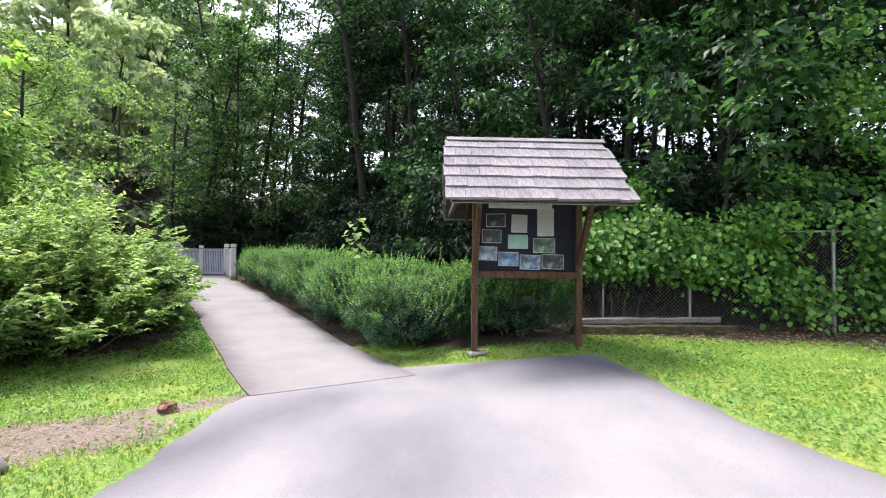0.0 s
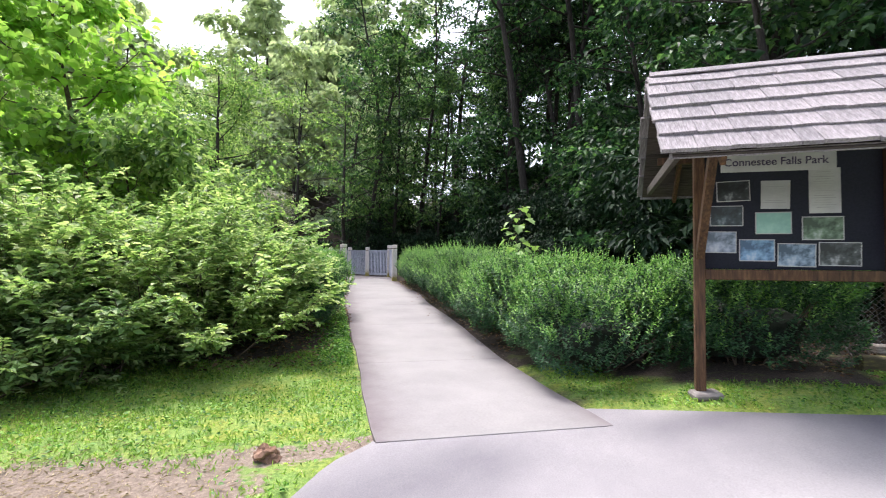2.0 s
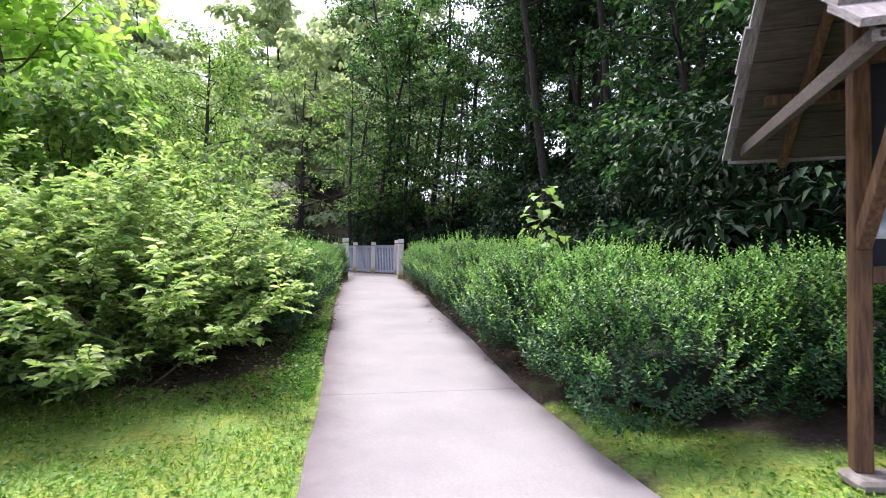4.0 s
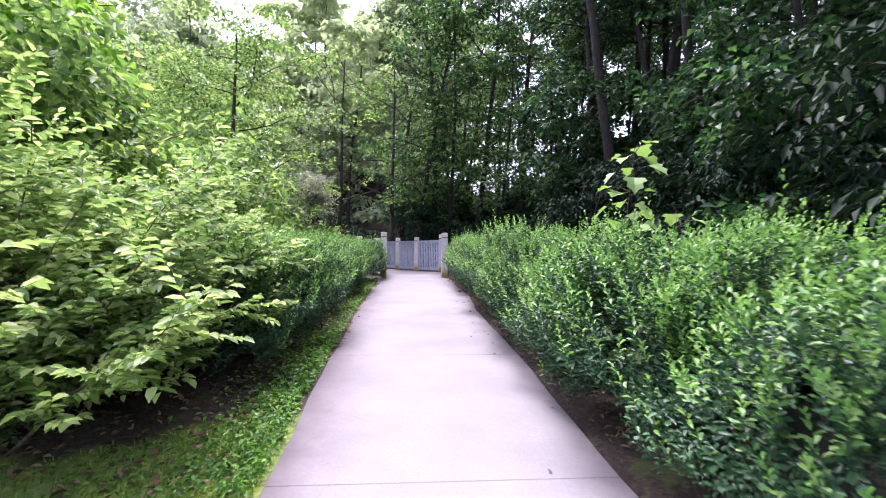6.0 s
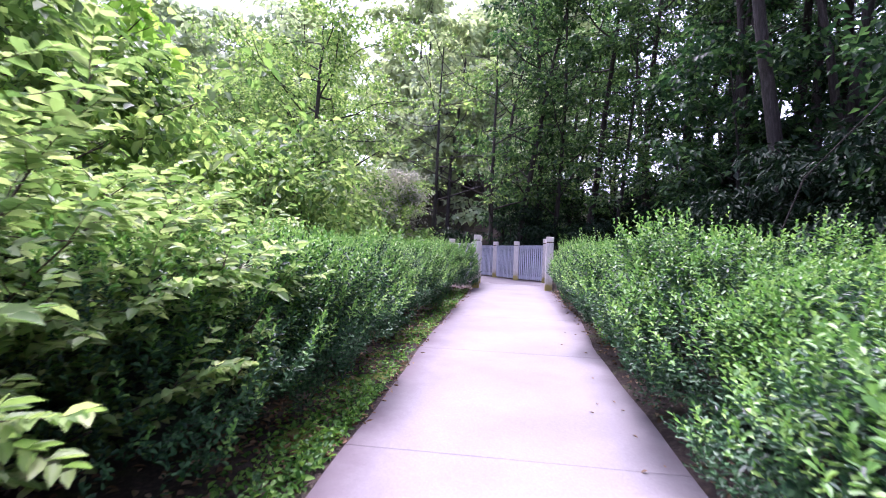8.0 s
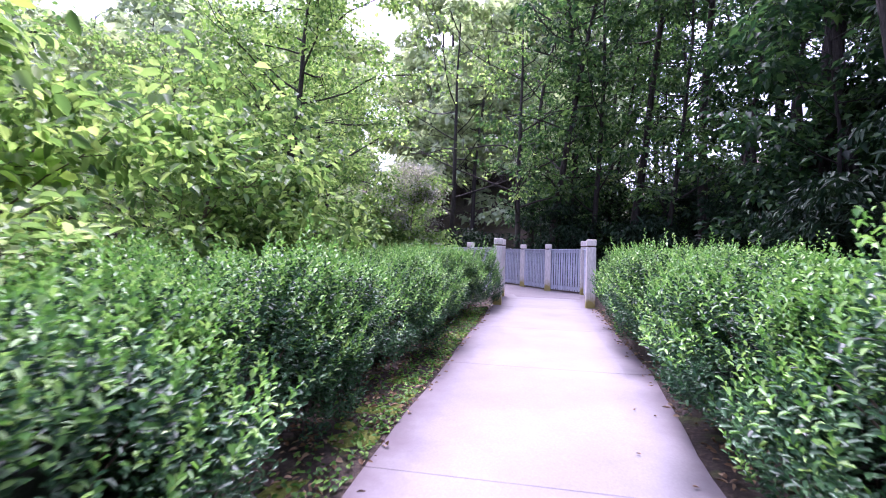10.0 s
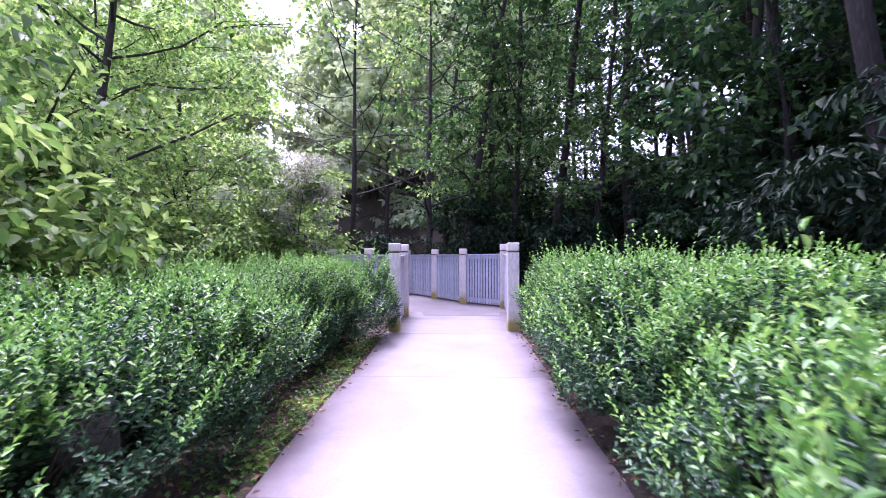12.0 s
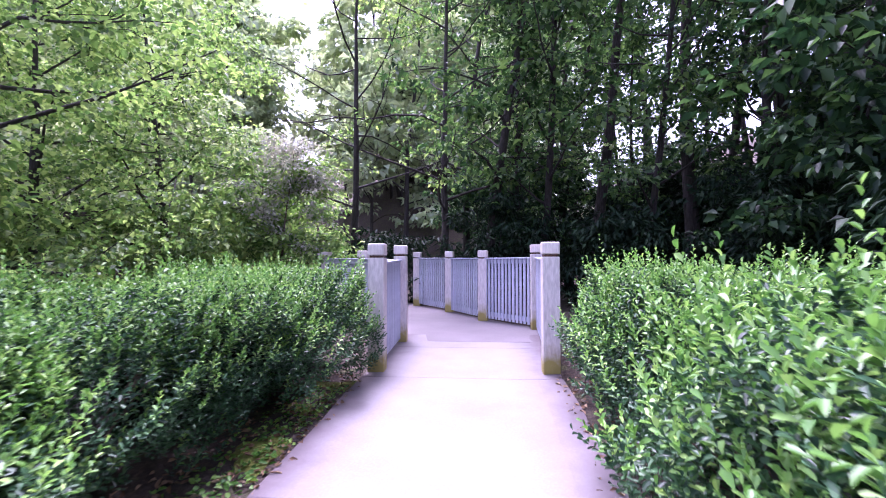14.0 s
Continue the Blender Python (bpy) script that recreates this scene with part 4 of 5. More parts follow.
for x in (0.16, 0.34):
    bm = bmesh.new()
    bmesh.ops.create_cone(bm, cap_ends=True, segments=14, radius1=0.035, radius2=0.035, depth=0.5, matrix=pose(x, -0.42, EAVE + 0.2, 90, 0, 0))
    part("peg_beam", bm, M_DRYWOOD, roof, "round pale pole end", True)
part("ridge_beam", box((XR - XL - 0.1, 0.05, 0.12), pose((XL + XR) / 2, 0, RIDGE - 0.13), 0.004), M_TIMBER, roof)
for sign in (-1, 1):
    part("ridge_board", box((XR - XL + 0.01, 0.1, 0.016), pose((XL + XR) / 2, sign * 0.04, RIDGE + 0.028, -sign * math.degrees(slope), 0, 0), 0.003), M_SHINGLE, roof)

rnd = random.Random(3)
SHAKES = []
for w in (0.13, 0.16, 0.19, 0.22, 0.25, 0.28, 0.32):
    bm = bmesh.new()
    box_into(bm, (w, 0.36, 0.032), pose(0, 0, 0), 0.0)
    bmesh.ops.subdivide_edges(bm, edges=bm.edges[:], cuts=1, use_grid_fill=True)
    for v in bm.verts:
        v.co.z += 0.003 * noise.noise(v.co * 9 + Vector((w * 50, 0, 0))) - 0.006 * (v.co.y > 0.1) * 0.5
        v.co.y += 0.012 * noise.noise(Vector((v.co.x * 20, w * 70, 0))) if v.co.y < -0.1 else 0
    me = bpy.data.meshes.new("shingle")
    bm.to_mesh(me)
    bm.free()
    me.materials.append(M_SHINGLE)
    SHAKES.append((w, me))
COURSES = 6
for sign in (-1, 1):
    for c in range(COURSES):
        x = XL - 0.02 - rnd.uniform(0, 0.05)
        down = (c + 1) / COURSES * (slant + 0.03)
        while x < XR - 0.05:
            w, me = rnd.choice(SHAKES)
            sh = new("shingle", me)
            sh.parent = roof
            along = down - (0.18 if c else 0.13) + rnd.uniform(-0.006, 0.006)
            y, z = along * math.cos(slope), RIDGE - along * math.sin(slope)
            off = 0.02 + rnd.uniform(0, 0.006)
            sh.matrix_basis = pose(x + min(w, XR + 0.015 - x) / 2, sign * (y + off * math.sin(slope)), z + off * math.cos(slope), 0, 0, 180 if sign > 0 else 0) @ pose(0, 0, 0, math.degrees(slope) - 4.2 - rnd.uniform(0, 0.8), rnd.uniform(-0.5, 0.5), rnd.uniform(-0.6, 0.6)) @ Matrix.Diagonal((min(w, XR + 0.015 - x) / w, 1 if c else 0.7, 1, 1))
            x += w + rnd.uniform(0.002, 0.006)

# papers pinned to the panel
FRONT = 0.018
SHEETS = (
    ("photo", 0.14, 0.43, 1.84, 2.04, (0.012, 0.014, 0.016), (0.035, 0.04, 0.045), (0.32, 0.34, 0.36), 7, "dark woodland snapshot"),
    ("photo", 0.08, 0.37, 1.60, 1.80, (0.014, 0.02, 0.022), (0.04, 0.06, 0.065), (0.22, 0.28, 0.3), 7, "green and black stream snapshot"),
    ("photo", 0.02, 0.31, 1.34, 1.55, (0.12, 0.16, 0.2), (0.35, 0.4, 0.5), (0.62, 0.64, 0.68), 6, "pale grey waterfall snapshot"),
    ("notice", 0.52, 0.76, 1.76, 2.03, None, None, None, 0, "white printed notice"),
    ("notice", 0.47, 0.77, 1.52, 1.73, (0.22, 0.42, 0.36), (0.28, 0.5, 0.42), (0.36, 0.58, 0.5), 5, "pale green trail map sheet"),
    ("photo", 0.33, 0.63, 1.26, 1.47, (0.06, 0.12, 0.2), (0.2, 0.36, 0.55), (0.5, 0.58, 0.66), 6, "blue-toned cascade snapshot"),
    ("photo", 0.65, 0.96, 1.21, 1.43, (0.06, 0.1, 0.14), (0.25, 0.34, 0.45), (0.55, 0.6, 0.66), 7, "blue-grey rapids snapshot"),
    ("photo", 0.98, 1.31, 1.22, 1.44, (0.015, 0.018, 0.02), (0.07, 0.08, 0.085), (0.45, 0.46, 0.48), 7, "dark falls snapshot"),
    ("photo", 0.85, 1.18, 1.46, 1.68, (0.04, 0.07, 0.04), (0.14, 0.22, 0.14), (0.45, 0.5, 0.48), 7, "green ravine snapshot"),
    ("notice", 0.91, 1.16, 1.71, 2.13, None, None, None, 0, "tall white printed notice"),
)
for kind_name, x0, x1, z0, z1, low_c, mid_c, sky_c, sc, words in SHEETS:
    root = thing(kind_name, pose(KX, KY, kz, 0, 0, KT) @ pose((x0 + x1) / 2 + 0.02, FRONT - 0.002, (z0 + z1) / 2, 0, rnd.uniform(-1.5, 1.5), 0), words + " pinned to the kiosk panel", "photograph" if kind_name == "photo" else "notice", "papers on the kiosk")
    w, h = x1 - x0, z1 - z0
    part("sheet", box((w, 0.003, h), pose(0, 0, 0), 0.0), M_PAPER, root)
    if sc:
        pm = photo_mat("snapshot", sky_c, mid_c, low_c, sc)
        part("picture", box((w - 0.018, 0.002, h - 0.018), pose(0, -0.0035, 0), 0.0), pm, root)
    else:
        for i in range(int(h / 0.022) - 3):
            part("text_line", box((w * (0.62 + 0.16 * ((i * 7) % 3 - 1)), 0.0012, 0.005), pose(-0.01, -0.0026, h / 2 - 0.035 - i * 0.022), 0.0), M_GREYINK, root)
sign = thing("park_sign", pose(KX, KY, kz, 0, 0, KT) @ pose(0.655 + 0.02, FRONT - 0.004, 2.215, 0, 0.6, 0), "white name board with dark lettering over the notices", "sign")
part("board", box((0.95, 0.006, 0.19), pose(0, 0, 0), 0.001), M_PAPER, sign)
pen = -0.446
for word in ("Connestee", "Falls", "Park"):
    cu = bpy.data.curves.new("word", "FONT")
    cu.body, cu.size, cu.extrude, cu.align_x, cu.align_y, cu.offset = word, 0.102, 0.001, "LEFT", "BOTTOM_BASELINE", 0.0012
    tmp = bpy.data.objects.new("word", cu)
    scene.collection.objects.link(tmp)
    bpy.context.view_layer.update()
    letter_mesh = bpy.data.meshes.new_from_object(tmp)
    bpy.data.objects.remove(tmp)
    letter_mesh.materials.clear()
    letter_mesh.materials.append(M_INK)
    ends = [v.co.x for v in letter_mesh.vertices]
    lettering = new("word", letter_mesh)
    lettering.parent = sign
    lettering.matrix_basis = pose(pen - min(ends), -0.0045, -0.034, 90, 0, 0)
    pen += max(ends) - min(ends) + 0.034
# ---- chain-link fence under vines ----
fence = thing("chain_link_fence", pose(0, 0, 0), "galvanised chain-link fence overgrown with vines", "fence")
FENCE = [(2.3, 9.56), (3.4, 9.38), (5.0, 9.15), (7.5, 8.85), (10.2, 8.5), (13.0, 8.1), (16.0, 7.6)]


def pole(a, c, r, sides=10):
    return tubes([[(np.array(a), r), (np.array(c), r)]], sides)


for i, (x, y) in enumerate(FENCE):
    z = float(lift(x, y))
    raw("fence_post", *pole((x, y, z - 0.05), (x, y, z + 1.95), 0.033 if i != 1 else 0.02, 12), M_STEEL, fence, "", True)
for (xa, ya), (xc, yc) in zip(FENCE, FENCE[1:]):
    za, zc = float(lift(xa, ya)), float(lift(xc, yc))
    raw("top_rail", *pole((xa, ya, za + 1.9), (xc, yc, zc + 1.9), 0.018, 8), M_STEEL, fence, "", True)
    long = math.hypot(xc - xa, yc - ya)
    wires = []
    k = int((long + 1.85) / 0.075)
    for i in range(k):
        for d in (1, -1):
            t0, t1 = i * 0.075 - 1.85, i * 0.075
            lo, hi = max(t0, 0), min(t1, long)
            if hi - lo < 0.03:
                continue
            ends = []
            for t in (lo, hi):
                f = (t if d > 0 else long - t) / long
                ends.append((np.array((xa + (xc - xa) * f, ya + (yc - ya) * f, za + (zc - za) * f + 0.04 + (t - t0))), 0.0022))
            wires.append(ends)
    raw("wire_mesh", *tubes(wires, 3), M_STEEL, fence)


def vine_mass(rng, line, count, top, depth, low=0.3, gap=None):
    """Drapes of broad leaves over the fence line: overlapping clumps, thickest at the crest, with gaps between."""
    line, per = np.array(line), 26
    k = int(count * 1.35) // per
    seg = rng.integers(0, len(line) - 1, k)
    f = rng.random((k, 1))
    p = line[seg] * (1 - f) + line[seg + 1] * f
    x, y = p[:, 0], p[:, 1]
    crest = top + 0.25 * np.sin(x * 1.1 + 0.6) + 0.22 * np.sin(x * 3.3) + rng.normal(0, 0.08, k)
    low = np.where(x < 5.8, low + 0.85, low)
    h = low + (crest - low) * rng.random(k) ** 0.8
    open_spot = np.sin(x * 2.7 + 1.0) + np.sin(x * 1.3 + h * 2.9) > 0.75 + 0.5 * (h > crest - 0.5)
    keep = ~open_spot
    if gap:
        keep &= (np.abs(x - gap) > 0.32) | (h > top - 0.35)
    x, y, h = x[keep], y[keep], h[keep]
    k = len(x)
    front = np.abs(rng.normal(0, depth, k)) * (0.5 + 0.5 * np.sin(h * 3 + x)) + 0.1
    off = rng.normal(0, 1, (k, per, 3)) * (0.24, 0.1, 0.17)
    P = (np.stack([x, y - front, lift(x, y) + h], 1)[:, None, :] + off).reshape(-1, 3)
    P[:, 2] = np.maximum(P[:, 2], lift(P[:, 0], P[:, 1]) + 0.04)
    m = len(P)
    D = np.stack([rng.normal(0, 0.6, m), rng.normal(-0.4, 0.3, m), rng.normal(-0.7, 0.35, m)], 1)
    N = np.stack([rng.normal(0, 0.45, m), rng.normal(-0.65, 0.3, m), rng.normal(0.65, 0.35, m)], 1)
    size = rng.uniform(0.5, 1.3, m)
    return leaves(P, D, N, 0.115 * size, 0.1 * size, True, 0.12, 0.1)


def runners(rng, line, count, top):
    line, out = np.array(line), []
    for i in range(count):
        k = rng.integers(0, len(line) - 1)
        f = rng.random()
        x, y = line[k] * (1 - f) + line[k + 1] * f
        z = float(lift(x, y))
        out.append(branch(rng, (x, y - 0.08, z + rng.uniform(0.0, 0.4)), (rng.normal(0, 0.5), -0.05, 1), top * rng.uniform(0.6, 1.0), 0.008, 8, 0.25, 0.05))
    return [tubes([p], 4) for p in out]


vine = thing("fence_vine", pose(0, 0, 0), "broad-leaved green vine draped over the fence", "vine")
raw("leaves", *vine_mass(rng, FENCE, 15000, 2.1, 0.3, 0.25, 7.45), M_VINE, vine)
for stem in runners(rng, FENCE, 70, 2.0):
    raw("bine", *stem, M_TWIG, vine, "", True)
wild = thing("climbing_vine", pose(0, 0, 0), "vine climbing the wood edge above the fence", "vine")
raw("leaves", *vine_mass(rng, [(2.2, 10.5), (3.2, 10.4), (4.8, 10.2)], 4200, 3.1, 0.5, 0.9), M_VINE, wild)
for stem in runners(rng, [(2.2, 10.5), (3.2, 10.4), (4.8, 10.2)], 10, 2.2):
    raw("bine", *stem, M_TWIG, wild, "", True)
corner = thing("climbing_vine", pose(0, 0, 0), "vine hanging high from the wood edge", "vine")
raw("leaves", *vine_mass(rng, [(6.9, 10.0), (8.5, 9.6), (11.0, 9.2), (14.0, 8.6)], 6000, 5.8, 0.8, 2.2), M_VINE, corner)
for stem in runners(rng, [(6.9, 10.0), (8.5, 9.6), (11.0, 9.2), (14.0, 8.6)], 26, 5.0):
    raw("bine", *stem, M_TWIG, corner, "", True)

# weathered beams and dead sticks at the fence foot
for k, (a, c, hgt, mt, words) in enumerate((((2.7, 8.3), (5.3, 8.65), 0.1, M_DRYWOOD, "split weathered beam lying above a mossy timber"), ((2.5, 8.1), (5.5, 8.5), 0.22, M_MOSSWOOD, "dark mossy landscape timber on the ground"))):
    za, zc = float(lift(*a)) + (0.22 if k == 0 else 0.05), float(lift(*c)) + (0.24 if k == 0 else 0.05)
    long, turn = math.hypot(c[0] - a[0], c[1] - a[1]), math.degrees(math.atan2(c[1] - a[1], c[0] - a[0]))
    bm = box((long, 0.16, hgt), Matrix(), 0.015)
    bmesh.ops.subdivide_edges(bm, edges=[e for e in bm.edges if e.calc_length() > 1], cuts=14)
    for v in bm.verts:
        v.co += Vector((0, noise.noise(v.co * 3 + Vector((k, 0, 0))) * 0.02, noise.noise(v.co * 4 + Vector((0, k, 0))) * 0.02))
    bm.transform(pose((a[0] + c[0]) / 2, (a[1] + c[1]) / 2, (za + zc) / 2, 0, -math.degrees(math.atan2(zc - za, long)), turn))
    tagged(tidy("landscape_timber" if k else "old_beam", bm, mt), words, "timber")
for k in range(7):
    x, y = 2.7 + 0.18 * k, 8.75 + 0.05 * (k % 3)
    st = branch(rng, (x, y, float(lift(x, y))), (-0.5 + 0.12 * k, 0.15, 0.75), 0.75 + 0.12 * (k % 3), 0.012, 5, 0.06, 0.0)
    tagged(raw("dead_stick", *tubes([st], 5), M_DRYWOOD, None, "", True), "bleached dead stick leaning by the fence", "stick", "dead sticks")


# a long dead branch that leans up through the wood edge
hook = [(np.array(p), r) for p, r in (((-3.6, 14.2, float(lift(-3.6, 14.2)) - 0.1), 0.0108), ((-2.9, 13.9, 2.4), 0.0090), ((-1.9, 13.6, 3.5), 0.0072), ((-1.0, 13.5, 3.95), 0.0060), ((-0.2, 13.4, 4.35), 0.0048), ((0.6, 13.3, 5.1), 0.0036), ((0.9, 13.3, 5.9), 0.0024))]
tagged(raw("dead_branch", *tubes([hook], 6), M_BARK, None, "", True), "long bare dead branch arching against the dark wood", "branch")

# ---- saplings with lobed leaves that stand above the hedge ----
def lobed_leaf(size):
    outline = [(0, 0), (0.16, 0.05), (0.42, 0.12), (0.5, 0.34), (0.3, 0.42), (0.34, 0.7), (0.14, 0.78), (0, 0.98), (-0.14, 0.78), (-0.34, 0.7), (-0.3, 0.42), (-0.5, 0.34), (-0.42, 0.12), (-0.16, 0.05)]
    bm = bmesh.new()
    vs = [bm.verts.new((x * size, y * size, (abs(x) * 0.25 - 0.22 * y * y) * size)) for x, y in outline]
    c = bm.verts.new((0, 0.45 * size, -0.05 * size))
    for a, d in zip(vs, vs[1:] + vs[:1]):
        bm.faces.new((c, a, d))
    me = bpy.data.meshes.new("leaf")
    bm.to_mesh(me)
    bm.free()
    me.materials.append(M_SAPLING)
    return me


LOBED = [lobed_leaf(0.17), lobed_leaf(0.22), lobed_leaf(0.13)]


def sapling(x, y, top, count, seed, base=0.0, words="tulip sapling with broad lobed leaves rising from the hedge"):
    r = np.random.default_rng(seed)
    z = float(lift(x, y))
    root = thing("sapling", pose(x, y, z), words, "sapling", "saplings in the hedge")
    stem = branch(r, (0, 0, base), (0.03, 0.02, 1), top - base, 0.012, 7, 0.06, 0.03)
    pts = np.array([p for p, _ in stem])
    stalks = []
    for i in range(count):
        h = top * (0.62 + 0.38 * i / count) if base == 0 else base + (top - base) * (0.2 + 0.8 * i / count)
        p = np.array([np.interp(h, pts[:, 2], pts[:, k]) for k in range(3)])
        a = i * 2.4 + r.uniform(-0.3, 0.3)
        d = np.array([math.cos(a), math.sin(a), 0.35])
        q = p + d * r.uniform(0.1, 0.22)
        stalks.append([(p, 0.004), ((p + q) / 2 + np.array([0, 0, 0.02]), 0.003), (q, 0.003)])
        lf = new("leaf", LOBED[i % 3])
        lf.parent = root
        lf.matrix_basis = pose(*q, r.uniform(-48, 4), r.uniform(-25, 25), math.degrees(a) - 90)
    raw("stem", *tubes([stem] + stalks, 5), M_TWIG, root, "", True)
    return root


sapling(-1.88, 10.2, 2.15, 20, 4)
sapling(-1.3, 9.55, 1.5, 7, 8)
sapling(*xy(3.15, 1.28), 0.7, 7, 9, 0.42, "pale low seedling at the hedge foot")


# ---- grass, litter, stones ----
def lawn_points(rng, count, x0, x1, y0, y1):
    x, y = rng.uniform(x0, x1, count), rng.uniform(y0, y1, count)
    s, u = su(x, y)
    ok = (soil_amount(x, y) < 0.5) & ~on_road(x, y, -0.03) & ~on_path(s, u, 0.08)
    ok &= rng.random(count) > bare_amount(x, y) * 0.75
    ok &= (wobble(x, y, 1.9, 3.0) + rng.normal(0, 0.25, count) > -0.35) | (x > 2)
    return x[ok], y[ok]


def blades(rng, x, y, tall, wide):
    k = len(x)
    P = np.stack([x, y, lift(x, y) - 0.005], 1)
    D = rng.normal(0, 0.6, (k, 3)) + np.array([0, 0, 0.85])
    D[:, 2] = np.abs(D[:, 2])
    return leaves(P, D, rng.normal(0, 1, (k, 3)), tall * rng.uniform(0.5, 1.4, k), wide * rng.uniform(0.6, 1.4, k), False, 0.1, 0.35)


x1, y1 = lawn_points(rng, 60000, -7.5, -1.2, 0.8, 9.5)
x2, y2 = lawn_points(rng, 60000, 1.0, 9.5, 1.2, 9.2)
x3, y3 = lawn_points(rng, 9000, -2.5, 1.2, 5.4, 8.5)
gxs, gys = np.concatenate([x1, x2, x3]), np.concatenate([y1, y2, y3])
grass = raw("grass", *blades(rng, gxs, gys, 0.042, 0.01), M_GRASS, None, "short bright green grass and clover")
tagged(grass, category="grass", kind="stuff")
k = 5000
cx, cy = lawn_points(rng, k * 3, -5.5, 4.5, 3.0, 9.3)
P = np.stack([cx, cy, lift(cx, cy) + rng.uniform(0.01, 0.04, len(cx))], 1)
clover = raw("clover", *leaves(P, rng.normal(0, 1, (len(cx), 3)) * (1, 1, 0.2), rng.normal(0, 0.3, (len(cx), 3)) + (0, 0, 1), rng.uniform(0.02, 0.045, len(cx)), rng.uniform(0.018, 0.035, len(cx))), M_VINE, None, "low broad-leaved weeds and clover in the lawn")
tagged(clover, category="weeds", kind="stuff")


dx, dy = rng.normal(-3.0, 0.9, 1700), rng.normal(3.2, 0.45, 1700)
keep = ~on_road(dx, dy, 0.05)
dx, dy = dx[keep], dy[keep]
P = np.stack([dx, dy, lift(dx, dy) + rng.uniform(0.0, 0.02, len(dx))], 1)
straw = raw("dry_grass", *leaves(P, rng.normal(0, 1, (len(dx), 3)) * (1, 1, 0.25) + (0, 0, 0.1), rng.normal(0, 0.5, (len(dx), 3)) + (0, 0, 1), rng.uniform(0.02, 0.06, len(dx)), rng.uniform(0.004, 0.01, len(dx)), False), M_STRAW, None, "scattered dry grass and debris on the scuffed earth")
tagged(straw, category="dry grass", kind="stuff")


def litter_points(rng, count):
    xs, ys = [], []
    for s0, s1, u0, u1, share in ((3, 16, 1.0, 1.6, 0.18), (5, 16, -1.9, -1.05, 0.25), (-3, 2, 4.2, 8.5, 0.35), (-6, 0, -5.5, -3.5, 0.22), (2.6, 6.0, -3.3, -1.3, 0.2)):
        m = int(count * share)
        s, u = rng.uniform(s0, s1, m), rng.uniform(u0, u1, m)
        if u0 == 4.2:
            u = u + np.clip(1.0 - s, 0, 9) * 1.0 - 1.2
        x, y = xy(s, u)
        xs.append(x)
        ys.append(y)
    return np.concatenate(xs), np.concatenate(ys)


lx, ly = litter_points(rng, 5200)
fx = rng.uniform(3.0, 13.5, 2600)
fy = np.interp(fx, [p[0] for p in FENCE], [p[1] for p in FENCE]) - np.abs(rng.normal(0, 0.6, 2600)) - 0.1
lx, ly = np.concatenate([lx, fx]), np.concatenate([ly, fy])
P = np.stack([lx, ly, lift(lx, ly) + 0.012 + rng.uniform(0, 0.02, len(lx))], 1)
litter = raw("leaf_litter", *leaves(P, rng.normal(0, 1, (len(lx), 3)) * (1, 1, 0.15), rng.normal(0, 0.35, (len(lx), 3)) + (0, 0, 1), rng.uniform(0.03, 0.08, len(lx)), rng.uniform(0.015, 0.045, len(lx))), M_LITTER, None, "scattered brown dead leaves on bare earth")
tagged(litter, category="leaf litter", kind="stuff")
# weeds and moss along the shaded left edge
wx, wy = xy(np.concatenate([rng.uniform(3.5, 15.5, 2600), rng.uniform(2.6, 6.5, 2200)]), -1.14 - np.abs(rng.normal(0, 0.26, 4800)))
P = np.stack([wx, wy, lift(wx, wy) + rng.uniform(0.0, 0.05, len(wx))], 1)
weeds = raw("edge_weeds", *leaves(P, rng.normal(0, 1, (len(wx), 3)) * (1, 1, 0.3) + (0, 0, 0.3), rng.normal(0, 0.4, (len(wx), 3)) + (0, 0, 1), rng.uniform(0.025, 0.06, len(wx)), rng.uniform(0.02, 0.04, len(wx))), M_VINE, None, "small weeds along the path edge")
tagged(weeds, category="weeds", kind="stuff")


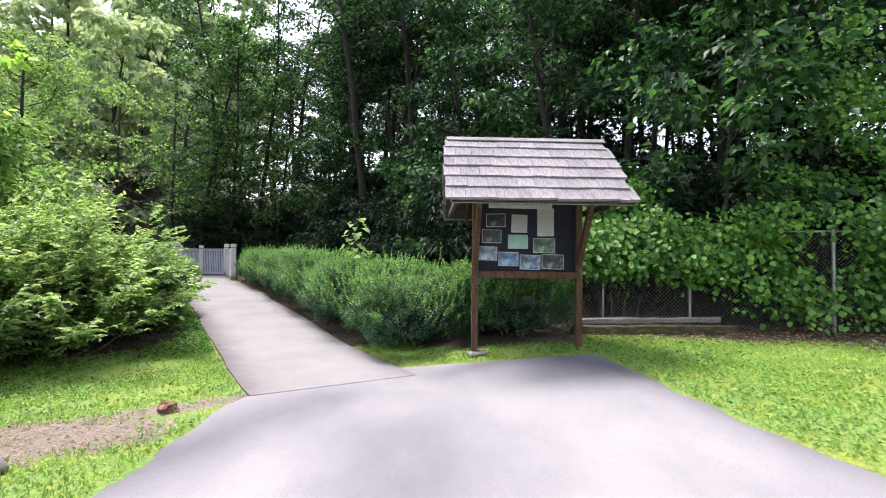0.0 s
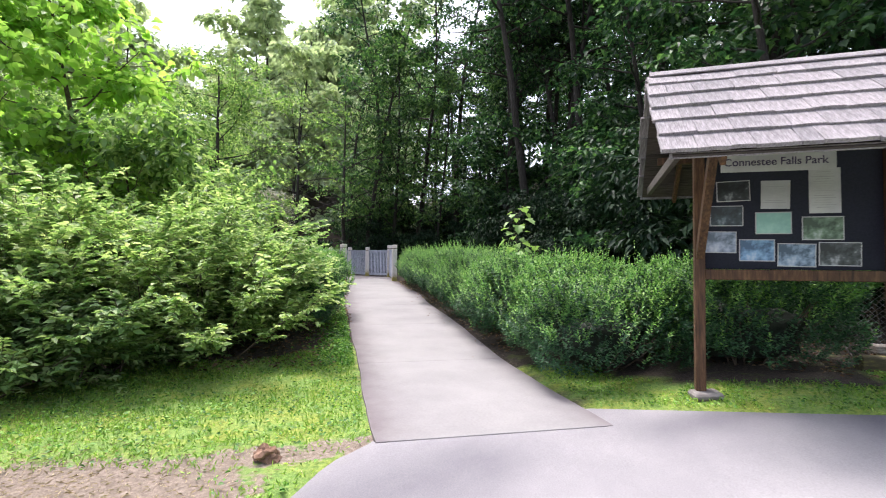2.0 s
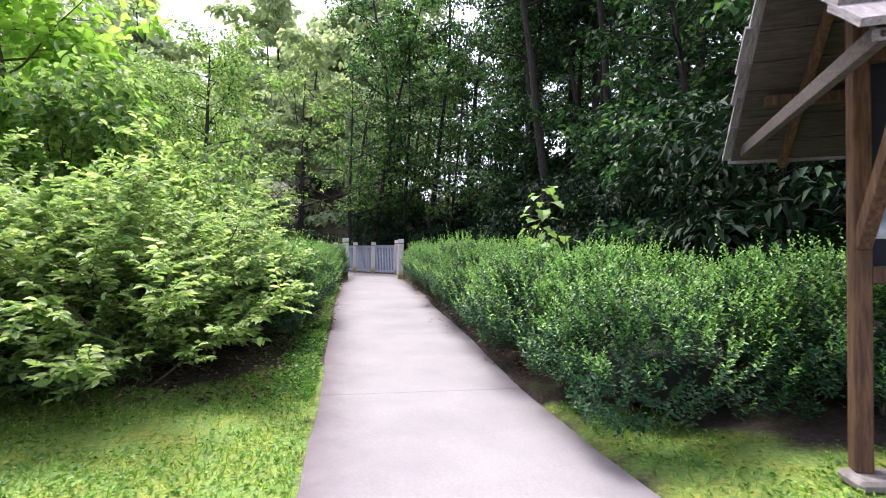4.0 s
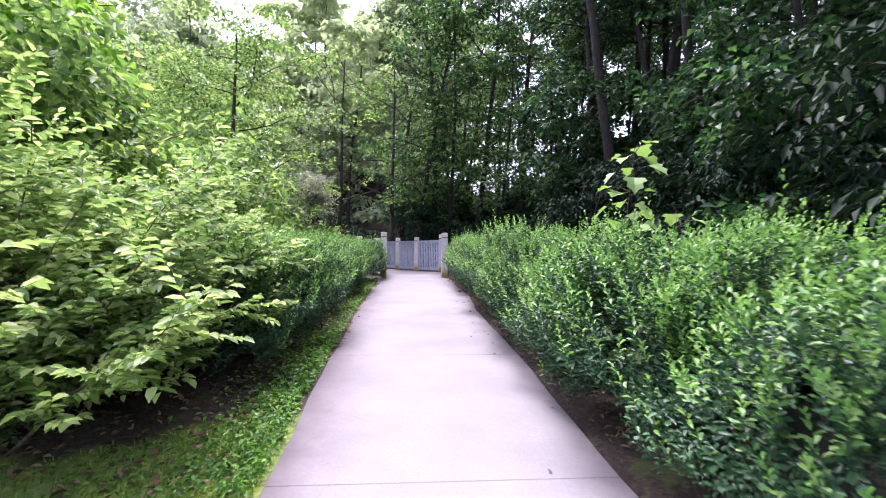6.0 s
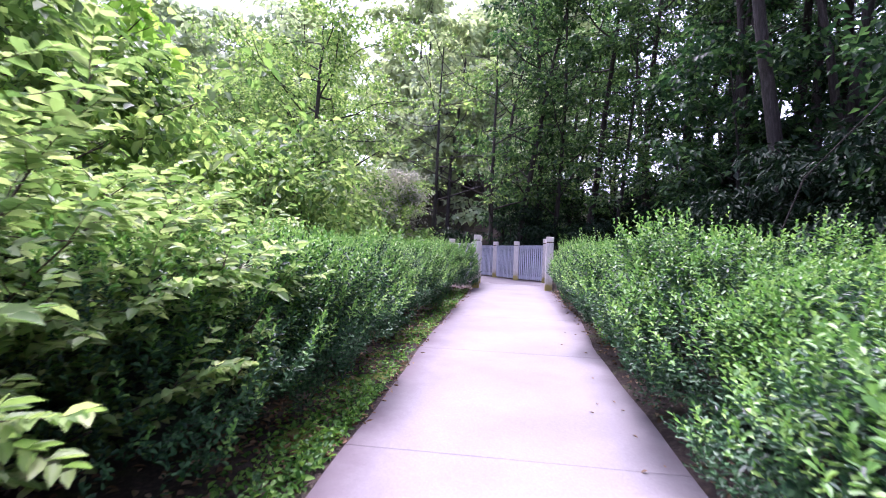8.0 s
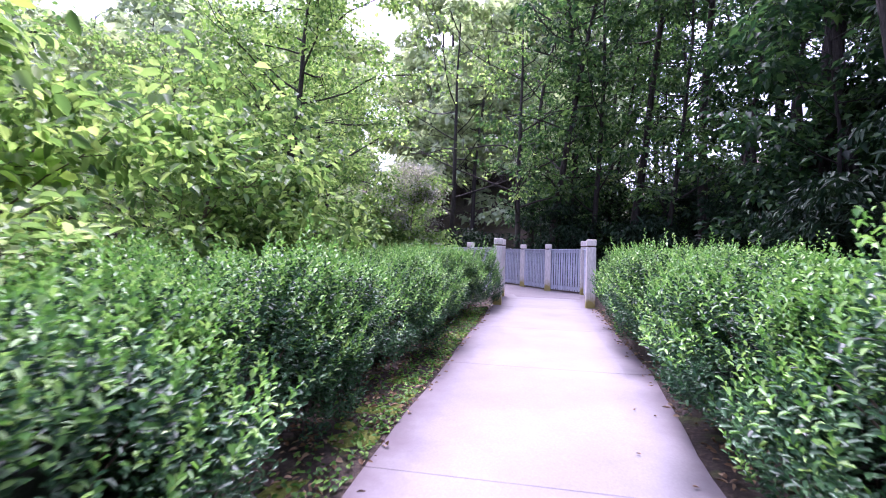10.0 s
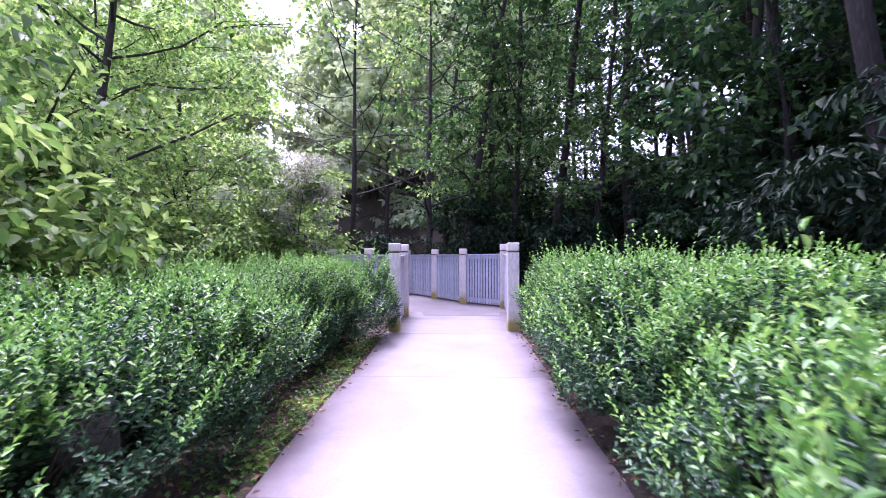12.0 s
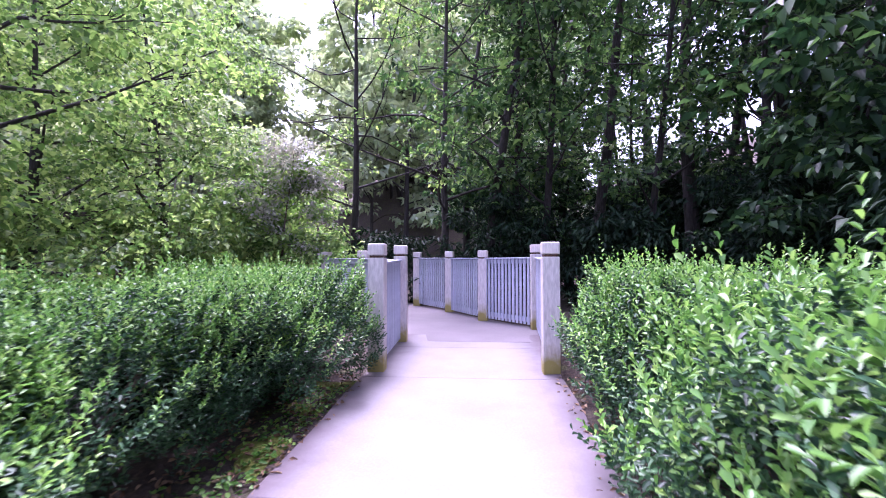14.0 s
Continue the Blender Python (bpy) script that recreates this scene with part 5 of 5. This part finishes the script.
def moss_patch(name, words, s0, s1, u0, u1, high, seed):
    """Cushions of moss that swell out of the soil."""
    a, c = np.arange(s0, s1, 0.05), np.arange(u0, u1, 0.05)
    S, U = np.meshgrid(a, c)
    x, y = xy(S, U)
    h = np.array([noise.noise(Vector((p, q, seed)) * 2.2) + 0.5 * noise.noise(Vector((p, q, seed)) * 7) for p, q in zip(x.ravel(), y.ravel())]).reshape(x.shape)
    edge = np.minimum(np.minimum((U - u0), (u1 - U)) / 0.15, np.minimum((S - s0), (s1 - S)) / 0.3)
    z = lift(x, y) - 0.012 + high * np.clip(h + 0.1, -0.6, 0.8) + np.clip(edge - 1, -1, 0) * 0.06
    i = np.arange(x.size).reshape(x.shape)
    f = np.stack([i[:-1, :-1], i[:-1, 1:], i[1:, 1:], i[1:, :-1]], -1).reshape(-1, 4)
    return tagged(raw(name, np.stack([x, y, z], -1).reshape(-1, 3), f, M_MOSS, None, words, True), category="moss", kind="stuff")


moss_patch("moss", "yellow-green moss along the shaded path edge", 3.6, 16.0, -1.7, -1.05, 0.04, 1.0)
moss_patch("moss", "bright moss below the old timber", -1.5, 0.9, 4.1, 5.9, 0.05, 4.0)


def lump(r, seed, squash, mat, name, label, category, x, y, dip=0.3, rough=1.0):
    bm = bmesh.new()
    bmesh.ops.create_icosphere(bm, subdivisions=3, radius=r)
    for v in bm.verts:
        p = v.co / r
        v.co *= 1 + 0.3 * rough * noise.noise(p * 1.3 + Vector((seed, 0, 0))) + 0.14 * rough * rough * noise.noise(p * 4 + Vector((0, seed, 0)))
        v.co.z *= squash
    bm.transform(pose(x, y, float(lift(x, y)) + r * squash * (1 - dip) * 0.8, 0, 0, seed * 40))
    return tagged(tidy(name, bm, mat, None, "", rough < 1.5), label, category)


lump(0.085, 3, 0.7, M_STUMP, "stump", "small rotten brown stump in the lawn", "stump", -2.24, 4.08, 0.4, 2.2)
lump(0.09, 5, 0.7, M_STONE, "stone", "pale loose stone on bare earth", "stone", -2.55, 2.62)
for i in range(9):
    lump(0.03 + 0.012 * (i % 3), 11 + i, 0.5, M_STONE, "stone", "small grey stone at the lawn edge", "stone", 6.6 + 0.22 * (i % 5), 7.0 + 0.17 * (i // 2))
for i in range(16):
    s, u = rng.uniform(2.5, 11), rng.uniform(0.5, 0.97)
    x, y = xy(s, u)
    P = np.array([[x, y, float(lift(x, y)) + 0.036]])
    tagged(raw("dead_leaf", *leaves(P, rng.normal(0, 1, (1, 3)) * (1, 1, 0.05), np.array([[0.1, 0.1, 1.0]]), np.array([0.04]), np.array([0.022])), M_LITTER), "small brown dead leaf lying on the concrete", "leaf", "leaves on the path")
